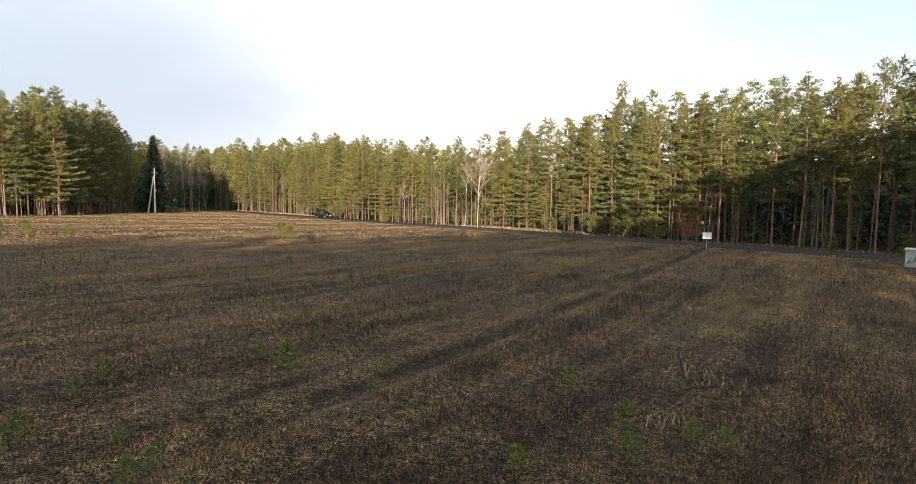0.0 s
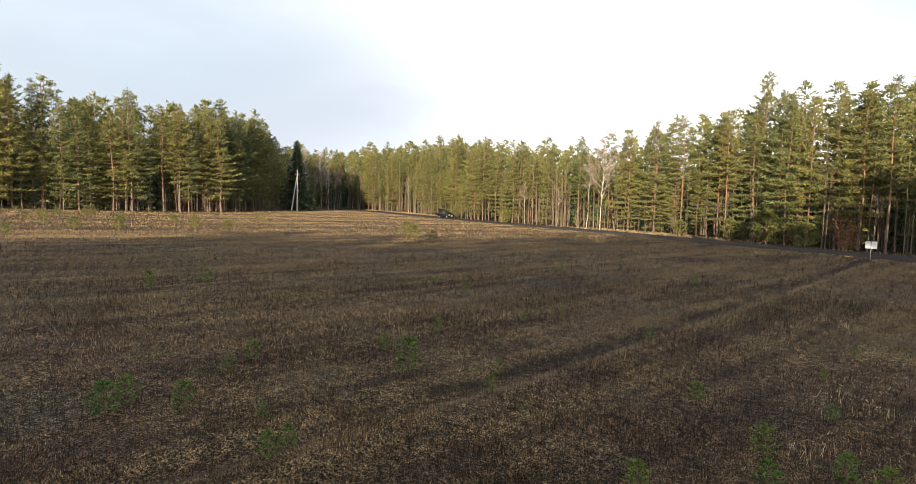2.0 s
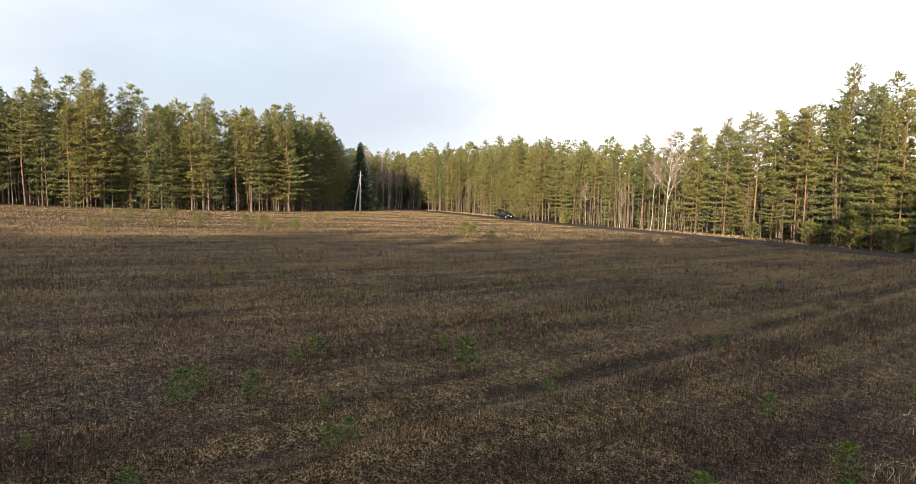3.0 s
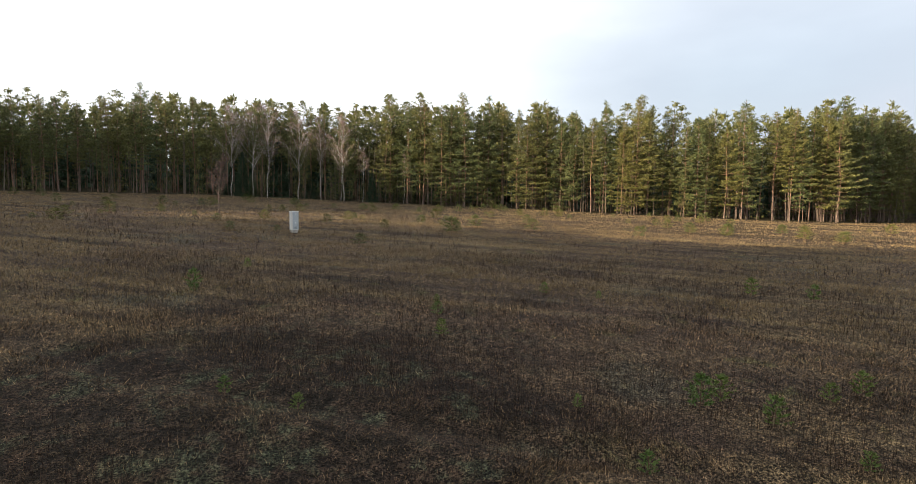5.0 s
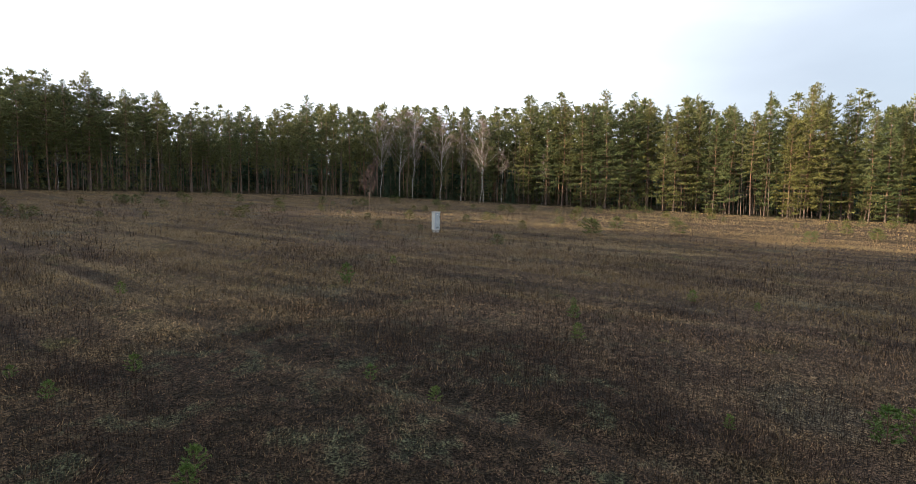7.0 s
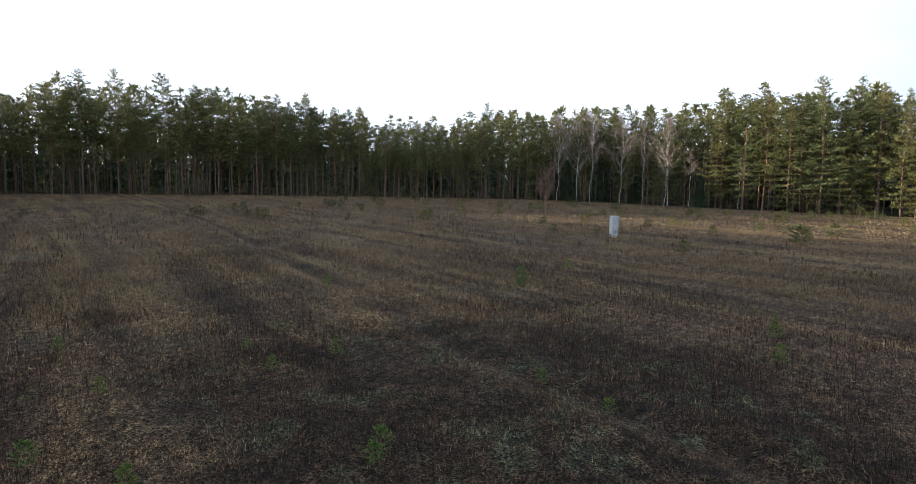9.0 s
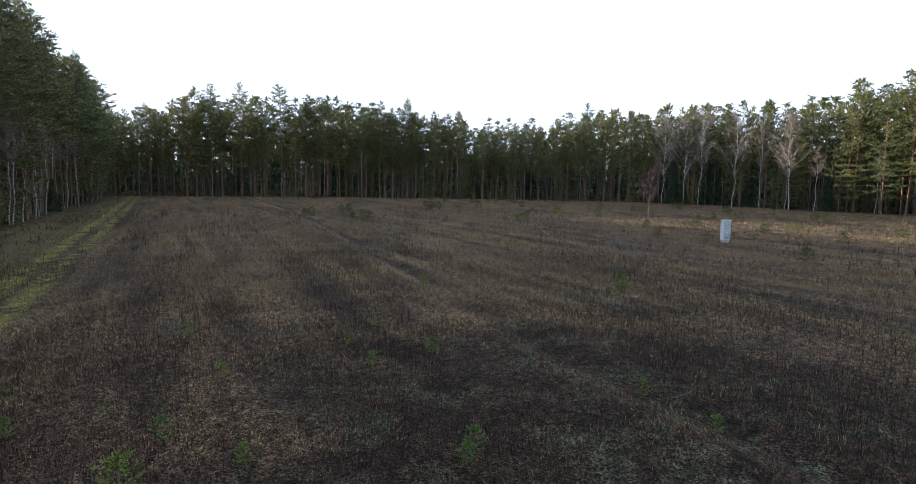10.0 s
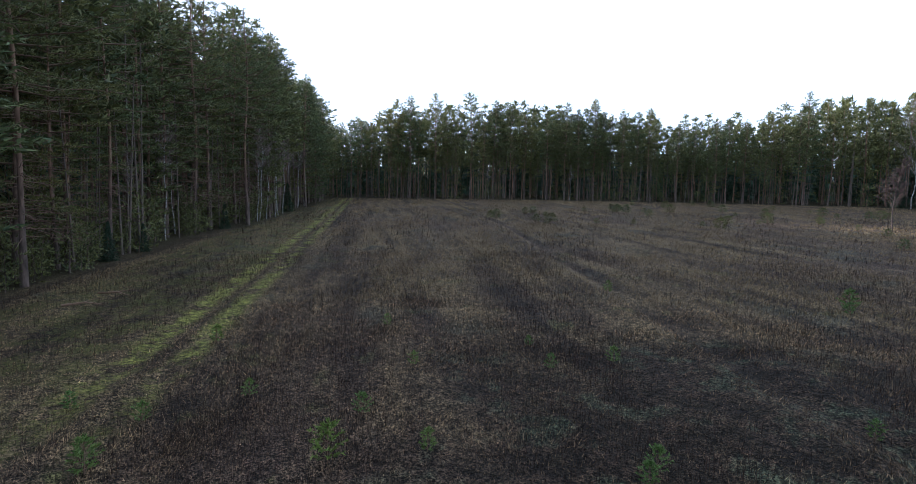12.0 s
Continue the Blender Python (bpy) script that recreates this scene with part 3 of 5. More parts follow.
def spruce(seed, tall, label):
    np.random.seed(seed)
    rnd = random.Random(seed)
    trunk, limbs, crown = Soup(), Soup(), Soup()
    zs = np.linspace(0, tall, 6)
    trunk.tube(np.column_stack([zs * 0, zs * 0, zs - 0.3 * (zs == 0)]), 0.2 * (1 - 0.95 * zs / tall) + 0.01, 8)
    at, way, z = [], [], 0.5
    while z < tall - 0.2:
        u = z / tall
        long = tall * 0.225 * (1 - u) ** 1.05 + 0.06
        turn = rnd.uniform(0, 6)
        for k in range(8):
            a = turn + k * math.pi / 4 + rnd.uniform(-0.3, 0.3)
            l = long * rnd.uniform(0.7, 1.12)
            out = np.array([math.cos(a), math.sin(a), 0.0])
            base = np.array([0, 0, z])
            mid, tip = base + out * l * 0.55 + [0, 0, -0.12 * l], base + out * l + [0, 0, -0.1 * l + 0.25 * u * l]
            limbs.tube([base, mid, tip], [0.03, 0.02, 0.008], 3)
            m = max(3, int(3.6 * l))
            s = np.random.uniform(0.2, 1.0, m)[:, None]
            side = np.array([-out[1], out[0], 0])
            at.append(base + (mid - base) * np.minimum(s / 0.55, 1) + (tip - mid) * np.maximum(0, (s - 0.55) / 0.45) + side * np.random.normal(0, 0.14, (m, 1)) * l * (1.3 - s))
            way.append(np.repeat([out * 0.8 + [0, 0, -0.45]], m, 0))
        z += 0.38 * rnd.uniform(0.85, 1.15)
    at.append(np.array([[0, 0, tall - 0.4]] * 6))
    way.append(np.array([[0, 0, 1.0]] * 6))
    at, way = np.repeat(np.concatenate(at), 3, 0), np.repeat(np.concatenate(way), 3, 0)
    n = len(at)
    crown.spikes(at + np.random.normal(0, 0.06, at.shape), way + np.random.normal(0, 0.4, way.shape), np.random.uniform(0.35, 0.75, n), np.random.uniform(0.14, 0.26, n))
    ob = thing("spruce_tree", Matrix(), label, "tree", "spruces of the wood")
    part("trunk", trunk.mesh("trunk", [M_LIMB], True), None, ob)
    part("crown", two_stuffs("crown", limbs, M_LIMB, crown, M_SPRUCE), None, ob)
    return ob


def birch(seed, tall, label, bare=0.35, spread=0.2, twig=None, stem=0.0048, fine=24, name="birch_tree", bark=None):
    """A leafless birch: a pale stem, limbs that rise steeply, a haze of thin twigs."""
    np.random.seed(seed)
    rnd = random.Random(seed)
    trunk, limbs, crown = Soup(), Soup(), Soup()
    zs = np.linspace(0, tall * 0.96, 12)
    lean = [rnd.uniform(-0.03, 0.03) * tall for _ in range(4)]
    line = np.column_stack([np.interp(zs, [0, tall * 0.5, tall], [0, lean[0], lean[2]]), np.interp(zs, [0, tall * 0.5, tall], [0, lean[1], lean[3]]), zs - 0.3 * (zs == 0)])
    line[:, 0] += 0.12 * np.sin(zs * 0.9 + seed) * (zs > 0)
    line[:, 1] += 0.12 * np.sin(zs * 0.7 + 2 * seed) * (zs > 0)
    trunk.tube(line, tall * stem * (1 - 0.93 * zs / tall) + 0.008, 8)
    T_at, T_way = [], []
    z = tall * bare
    while z < tall * 0.93:
        u = (z - tall * bare) / (tall * (1 - bare))
        a = rnd.uniform(0, 6.3)
        l = tall * spread * (1.25 - u) * rnd.uniform(0.6, 1.1)
        rise = radians(rnd.uniform(46, 72))
        out = np.array([math.cos(a), math.sin(a), 0])
        base = np.array([np.interp(z, zs, line[:, k]) for k in range(2)] + [z])
        mid = base + out * l * 0.5 * math.cos(rise) + [0, 0, l * 0.5 * math.sin(rise)]
        tip = base + out * l * math.cos(rise) * 0.9 + [0, 0, l * math.sin(rise) * 1.1]
        limbs.tube([base, mid, tip], [0.010 + 0.006 * l, 0.008 + 0.003 * l, 0.005], 4)
        for _ in range(4):
            s = rnd.uniform(0.3, 1.0)
            b = base + (tip - base) * s
            w = out * rnd.uniform(0.2, 0.8) + np.array([rnd.uniform(-0.6, 0.6), rnd.uniform(-0.6, 0.6), rnd.uniform(0.3, 0.9)])
            w /= np.linalg.norm(w)
            e = b + w * l * 0.4
            limbs.tube([b, e], [0.012, 0.004], 3)
            m = fine
            T_at.append(b + (e - b) * np.random.uniform(0.1, 1, (m, 1)))
            T_way.append(w + np.random.normal(0, 0.55, (m, 3)))
        z += tall * 0.022 * rnd.uniform(0.7, 1.3)
    at, way = np.concatenate(T_at), np.concatenate(T_way)
    n = len(at)
    crown.spikes(at, way, tall * np.random.uniform(0.025, 0.065, n), np.random.uniform(0.008, 0.016, n))
    ob = thing(name, Matrix(), label, "tree", "leafless birches of the wood")
    part("trunk", trunk.mesh("trunk", [bark or M_BIRCHBARK], True), None, ob)
    part("crown", two_stuffs("crown", limbs, twig or M_BIRCHBARK, crown, twig or M_TWIG), None, ob)
    return ob


def stand(ob, used, x, y, size, turn):
    """The first use places the thing itself, later uses place copies."""
    wide = size * (0.88 + 0.32 * ((x * 7.31 + y * 3.17) % 1.0))
    m = Matrix.LocRotScale((x, y, height(x, y)), Euler((0, 0, turn)), (wide, wide, size))
    if ob.name in used:
        return copy_thing(ob, m)
    used.add(ob.name)
    ob.matrix_basis = m
    return ob


PINES_FULL = [pine(11 + k, "green Scots pine with branches down to the grass", bare=p, reach=r, dead=10) for k, (p, r) in
              enumerate([(0.05, 3.1), (0.10, 2.9), (0.16, 3.4), (0.08, 2.7), (0.13, 3.2)])]
PINES_TALL = [pine(31 + k, "tall Scots pine with a bare reddish trunk", bare=p, reach=r, widest=0.4, dead=24) for k, (p, r) in
              enumerate([(0.34, 2.7), (0.42, 2.6), (0.28, 2.8), (0.48, 2.9), (0.38, 2.4)])]
PINES_NEAR = [pine(41 + k, "tall Scots pine at the edge of the mossy track", bare=p, reach=r, tufts=6.0, blades=13, needle=0.20, broad=(0.11, 0.2), dead=60, widest=0.35) for k, (p, r) in enumerate([(0.16, 3.4), (0.36, 3.2), (0.27, 3.0)])]
BIRCHES = [birch(51, 19, "tall leafless birch with a white trunk", 0.28, 0.27, stem=0.0036, fine=30), birch(52, 18, "tall leafless birch with a white trunk", 0.34, 0.22, stem=0.0036, fine=26),
           birch(53, 18, "slender leafless birch with a pale trunk", 0.5, 0.11, stem=0.0038)]
SPRUCES = [spruce(61, 15, "dark green spruce with branches to the ground"), spruce(62, 15, "dark green spruce with branches to the ground")]
rnd = random.Random(5)
used = set()
WEST, SOUTH, EAST = RUN[17], RUN[25], RUN[31]
taken = []


def pick_full(s):
    """How many of the edge trees carry low branches on this stretch."""
    if s < RUN[5]:
        return 0.12
    if s < RUN[14]:
        return 0.6
    if s < RUN[23]:
        return 0.85
    if s < RUN[30]:
        return 0.08
    return 0.4


# birches and spruces that stand out along the edge
for x, y, kind, tall in [(3.4, 92.4, 0, 15.5), (1.2, 93.4, 2, 12.5), (-3.8, 95.6, 2, 10), (-77, 155, 2, 18), (-79, 150, 2, 17), (-81.5, 147, 2, 17.5), (-74, 157, 2, 18), (-83, 152, 1, 18), (-86, 146, 2, 17), (-78, 161, 2, 18), (-71, 160, 2, 17), (-84, 156, 2, 17.5), (-68, 158.5, 2, 17), (-10, 101.5, 2, 12), (-46, 141, 2, 14), (-51, 146, 2, 13), (-84, 150, 2, 18), (-83, 144, 2, 18),
                         (-80.5, 156, 1, 18), (-76, 159.5, 2, 17.5), (-72, 158.5, 2, 18), (-69, 156, 2, 17), (-66, 154, 2, 17), (-85, 138, 2, 17), (-68.5, 138, 2, 16), (-72, 141, 2, 17), (-75.5, 139, 2, 16.5), (-70.5, 146, 2, 17), (-74, 148.5, 2, 17.5), (-78, 143, 2, 17), (-106.5, 23, 2, 15),
                         (-108.2, 15.0, 2, 15.5), (-109.8, 11.5, 0, 19), (-110.2, 10.9, 2, 16), (-113, 7.0, 1, 17), (-114.5, 2.8, 0, 19.5), (-115.2, -3.2, 1, 18.5), (-117, -6.0, 0, 20.5), (-118.6, -10.2, 0, 20),
                         (-123, -3, 0, 19.5), (-103, 49, 0, 20.5), (-107, 47, 2, 20), (-25.3, -56, 2, 14), (-25.8, -56.6, 2, 15), (-36.9, -72.1, 2, 15), (-41.7, -77.8, 2, 16),
                         (-45, -81.8, 2, 16), (33.0, 70.3, 2, 11), (-30, -61.5, 2, 16), (-31.5, -63.8, 2, 15), (-33, -65.5, 2, 16.5), (-27.5, -58.5, 2, 15.5), (-14.6, -47.9, 2, 14), (-13.4, -46.2, 2, 12),
                         (-9.3, -39.6, 2, 9.5), (-12.6, -43.4, 2, 13.5), (-88, -79, 2, 12), (-97, -64, 2, 11)]:
    stand(BIRCHES[kind], used, x, y, tall / 18, rnd.uniform(0, 6.3))
    taken.append((x, y))
for x, y, tall in [(-67.8, 120.0, 17.0), (-85, 148, 9), (-66, 158, 8), (-121, -1, 12), (-118.5, -8, 9), (-114, 12, 5), (-7, -34, 2.2), (-9.5, -37.2, 1.8), (-19.5, -50, 2.4), (-36, -70, 4),
                   (-108.5, 17, 6), (-117.5, -6, 5), (-116, 5, 7), (-120.5, -12, 6)]:
    ob = stand(SPRUCES[len(taken) % 2], used, x, y, tall / 15, rnd.uniform(0, 6.3))
    ob.scale = (tall / 15 * (1.3 if tall > 14 else 1.1),) * 2 + (tall / 15,)
    taken.append((x, y))
# pines along the edge
count = 0
s = RUN[1] + 10
while s < RUN[-2] - 6 and count < 290:
    seen = RUN[2] - 8 < s < RUN[37] + 6
    for row in (0, 1):
        if not seen:
            continue
        out = rnd.uniform(0.3, 2.6) if row == 0 else rnd.uniform(3.0, 7.0)
        if row == 1 and (not seen or rnd.random() < 0.68):
            continue
        x, y, tall = edge_at(s + rnd.uniform(-0.8, 0.8), out)
        if RUN[13] + 4 < s < RUN[16] - 3 and rnd.random() < 0.85:
            continue
        if min((x - p) ** 2 + (y - q) ** 2 for p, q in taken) < (6.0 if RUN[8] < s < RUN[10] else 1.1) or math.hypot(x + 67.6, y - 119.6) < 4.5:
            continue
        if RUN[22] + 8 < s < RUN[24] + 4 and rnd.random() < (0.75 if row == 0 else 0.3):
            continue
        full = rnd.random() < pick_full(s) * (1 if row == 0 else 0.3)
        size = tall / 20 * (rnd.uniform(0.88, 1.07) if rnd.random() < (0.62 if RUN[7] < s < RUN[13] and row == 0 else 0.85) else rnd.uniform(0.42, 0.8))
        stand(rnd.choice(PINES_NEAR if RUN[33] - 4 < s < RUN[37] and row == 0 else PINES_FULL if full else PINES_TALL), used, x, y, size, rnd.uniform(0, 6.3))
        taken.append((x, y))
        count += 1
    s += (2.7 if seen else 4.0) * rnd.uniform(0.75, 1.25)


for ob in PINES_FULL + PINES_TALL + PINES_NEAR + BIRCHES + SPRUCES:
    if ob.name not in used:                   # every kind stands somewhere
        x, y, tall = edge_at(RUN[36] + 3.0, 2.0)
        stand(ob, used, x, y, tall / 20, 1.0)


def join_woods():
    """The depth of the wood behind its edge: trunks, crowns, undergrowth and dark filler as one mass."""
    near, mid, far, low = [], [], [], []
    for k in range(4):
        for kinds, how in ((near, dict(gap=0.95, tufts=4.2, blades=4, needle=0.5, broad=(0.3, 0.46))), (mid, dict(gap=1.2, tufts=2.6, blades=3, needle=0.85, broad=(0.4, 0.6))), (far, dict(gap=1.8, tufts=1.6, blades=2, needle=1.3, broad=(0.4, 0.6)))):
            t, l, c = pine_parts(80 + k, 20.0, 0.30 + 0.06 * k, 3.1, widest=0.4, per=4, sides=4, limbs_on=False, **how)
            kinds.append((t.arrays(), c.arrays()))
        t, l, c = pine_parts(90 + k, 6.0, 0.06, 1.9, gap=0.7, per=4, tufts=4, blades=2, needle=0.5, sides=4, limbs_on=False)
        low.append((t.arrays(), c.arrays()))
    VT, FT, VC, FC, n = [], [], [], [], [0, 0]

    def gloomy(x, y):
        return x > -60 and y < -15               # thick undergrowth beside the mossy track

    def put(which, x, y, size):
        a = rnd.uniform(0, 6.3)
        (tv, tf), (cv, cf) = rnd.choice(which)
        R = np.array([[math.cos(a), -math.sin(a), 0], [math.sin(a), math.cos(a), 0], [0, 0, 1]]) * size
        o = np.array([x, y, height(x, y)])
        VT.append(tv @ R.T + o)
        FT.append(tf + n[0])
        VC.append(cv @ R.T + o)
        FC.append(cf + n[1])
        n[0] += len(tv)
        n[1] += len(cv)

    for kinds, cell, lo, hi in ((near, 3.25, 2.6, 10), (mid, 5.4, 10, 25), (far, 9.5, 25, 60)):
        gx, gy = np.meshgrid(np.arange(-200, 130, cell), np.arange(-190, 240, cell))
        gx, gy = gx + np.random.uniform(-0.42, 0.42, gx.shape) * cell, gy + np.random.uniform(-0.42, 0.42, gx.shape) * cell
        D = edge_distance(gx, gy)
        bearing = np.degrees(np.arctan2(-gx, gy))
        ok = (D > np.where((lo == 10) & ((gx > 62) | ((gy < 40) & (gx > -1))), 0.5, lo)) & (D <= hi) & ((bearing > -75) | (bearing < -150) | (lo == 10)) & ((lo < 20) | (bearing > -50) | (bearing < -160)) & ((lo > 20) | (np.hypot(gx + 78, gy - 150) > 7))
        hidden = (bearing < -48) & (bearing > -152)
        for x, y, unseen in zip(gx[ok], gy[ok], hidden[ok]):
            put(far if unseen else kinds, x, y, tree_height(x, y) / 20 * rnd.uniform(0.84, 1.05))
            if rnd.random() < (0.95 if gloomy(x, y) and lo < 20 else 0.4 if lo < 20 else 0.0):
                put(low, x + cell * 0.5, y + 0.3 * cell, rnd.uniform(0.55, 1.25))
            if lo < 5 and rnd.random() < 0.15:
                put(low, x - cell * 0.4, y - 0.4 * cell, rnd.uniform(0.3, 0.7))
    for _ in range(90):                        # bushes under the first trees beside the mossy track
        x, y, tall = edge_at(rnd.uniform(RUN[32], RUN[37]), rnd.uniform(0.4, 4.5))
        put(low, x, y, rnd.uniform(0.22, 0.6))
    # added filler growth deep in the wood, that closes the view between the trunks
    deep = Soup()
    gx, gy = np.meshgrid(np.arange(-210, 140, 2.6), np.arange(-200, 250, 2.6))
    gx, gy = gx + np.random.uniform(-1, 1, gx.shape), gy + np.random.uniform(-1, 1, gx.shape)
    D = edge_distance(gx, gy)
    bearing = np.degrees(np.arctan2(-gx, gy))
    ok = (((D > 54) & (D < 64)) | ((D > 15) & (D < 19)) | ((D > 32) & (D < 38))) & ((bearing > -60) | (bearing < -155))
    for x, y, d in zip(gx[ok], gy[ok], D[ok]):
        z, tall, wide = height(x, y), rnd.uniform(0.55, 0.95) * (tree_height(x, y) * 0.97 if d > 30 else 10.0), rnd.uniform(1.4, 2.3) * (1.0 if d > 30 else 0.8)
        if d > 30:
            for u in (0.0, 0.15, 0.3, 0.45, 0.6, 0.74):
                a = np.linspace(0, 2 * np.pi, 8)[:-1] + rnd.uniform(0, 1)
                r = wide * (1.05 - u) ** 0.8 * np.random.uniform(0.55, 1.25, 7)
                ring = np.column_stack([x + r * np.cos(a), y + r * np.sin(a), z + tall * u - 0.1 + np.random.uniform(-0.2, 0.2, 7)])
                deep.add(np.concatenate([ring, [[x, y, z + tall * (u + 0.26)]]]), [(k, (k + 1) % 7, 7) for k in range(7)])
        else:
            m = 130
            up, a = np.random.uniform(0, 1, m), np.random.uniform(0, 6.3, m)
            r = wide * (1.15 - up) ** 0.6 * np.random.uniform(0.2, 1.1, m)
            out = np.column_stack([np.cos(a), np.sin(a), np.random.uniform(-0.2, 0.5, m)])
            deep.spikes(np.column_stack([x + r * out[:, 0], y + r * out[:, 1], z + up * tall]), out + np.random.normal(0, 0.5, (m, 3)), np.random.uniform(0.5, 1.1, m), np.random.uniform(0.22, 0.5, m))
    # thin suppressed stems with dead twigs among the first rows
    stems = Soup()
    for _ in range(1000):
        x, y, tall = edge_at(rnd.uniform(RUN[2], RUN[37]), 1.0 + 13.0 * rnd.random() ** 1.4)
        if math.hypot(x + 78, y - 150) < 9:
            continue
        z, tall = height(x, y), tall * rnd.uniform(0.4, 0.75)
        tip = np.array([x + rnd.uniform(-0.5, 0.5), y + rnd.uniform(-0.5, 0.5), z + tall])
        r = rnd.uniform(0.035, 0.085)
        stems.tube([(x, y, z - 0.2), tip], [r, 0.025], 5)
        m = 12
        p = np.array([x, y, z]) + (tip - [x, y, z]) * np.random.uniform(0.12, 1.0, (m, 1))
        stems.spikes(p, np.column_stack([np.random.normal(0, 1, (m, 2)), np.random.uniform(-0.4, 0.3, m)]), np.random.uniform(0.5, 1.6, m), 0.03)
    woods = tagged(new("pine_woods"), "deep pine wood with dark trunks behind the field", "woods", kind="stuff")
    tagged(part("trunk_mass", mesh_of("trunk_mass", np.concatenate(VT), np.concatenate(FT), [M_PINEBARK], True), None, woods), kind="stuff")
    tagged(part("crown_mass", mesh_of("crown_mass", np.concatenate(VC), np.concatenate(FC), [M_NEEDLE]), None, woods), kind="stuff")
    tagged(part("stem_mass", stems.mesh("stem_mass", [M_DEADWOOD], True), None, woods, "thin grey-brown stems with dead twigs"), kind="stuff")
    # dark spruce colour gives the filler the shade seen between trunks
    tagged(part("undergrowth_mass", deep.mesh("undergrowth_mass", [M_SPRUCE]), None, woods, "dark filler growth standing in for the shade between the trunks"), kind="stuff")


join_woods()


# ---- road, grass and young trees ----
def build_road():
    run = np.concatenate([[0], np.cumsum(np.hypot(*np.diff(ROAD, axis=0).T))])
    s = np.arange(0, run[-1], 1.5)
    c = np.column_stack([np.interp(s, run, ROAD[:, 0]), np.interp(s, run, ROAD[:, 1])])
    for _ in range(6):
        c[1:-1] = (c[:-2] + 2 * c[1:-1] + c[2:]) / 4
    way = np.gradient(c, axis=0)
    way /= np.hypot(*way.T)[:, None]
    side = np.column_stack([way[:, 1], -way[:, 0]])
    cross = [(-1.35, -0.55), (-1.05, -0.03), (-1.0, 0.0), (0.0, 0.06), (1.0, 0.0), (1.05, -0.03), (1.35, -0.55)]
    V = np.concatenate([np.column_stack([c + side * ROAD_HALF * k, land(c[:, 0], c[:, 1]) + h]) for k, h in cross])
    n = len(c)
    F = [(j * n + i, (j + 1) * n + i, (j + 1) * n + i + 1, j * n + i + 1) for j in range(len(cross) - 1) for i in range(n - 1)]
    m, nodes, links, shader = material("asphalt")
    co = nodes.new("ShaderNodeTexCoord").outputs["Object"]
    big, fine = noise_node(nodes, links, co, 0.5, 4), noise_node(nodes, links, co, 30, 3)
    col = mix_node(nodes, links, big, (0.016, 0.014, 0.015), (0.034, 0.030, 0.030))
    links.new(mix_node(nodes, links, math_node(nodes, links, "MULTIPLY", fine, 0.5), col, (0.065, 0.060, 0.058)), shader.inputs["Base Color"])
    shader.inputs["Roughness"].default_value = 0.95
    shader.inputs["Specular IOR Level"].default_value = 0.1
    tagged(new("road", mesh_of("road", V, F, [m], True)), "dark asphalt country road along the wood", "road", kind="structure")


build_road()


def scatter(n, r0, r1, seed):
    """Places on the open field between two distances from the hovering spot."""
    rs = np.random.RandomState(seed)
    a = np.radians(rs.uniform(-50, 185, n))
    r = np.sqrt(rs.uniform(r0 * r0, r1 * r1, n))
    x, y = -r * np.sin(a), r * np.cos(a)
    keep = (edge_distance(x, y) < -0.3) & (road_distance(x, y) > ROAD_HALF + 0.8)
    return x[keep], y[keep], rs


def ground_height(x, y):
    near = np.clip(1 - np.hypot(x, y) / 140, 0, 1)
    return land(x, y) + furrows(x, y) * near - 0.3 * np.clip((ROAD_HALF + 2.2 - road_distance(x, y)) / 1.5, 0, 1)


def wave(x, y, k):
    """A slow uneven pattern in 0..1, for where the growth is tall or thin."""
    along, across = 0.584 * x + 0.812 * y, -0.812 * x + 0.584 * y
    v = np.sin(across * 0.9 + 1.3 * k + 1.1 * np.sin(along * 0.13 + k)) + np.sin(along * 0.21 + across * 0.37 + 2.1 * k) + 0.7 * np.sin(x * 0.83 + k) * np.sin(y * 0.71 - k)
    return 0.5 + v / 5.4


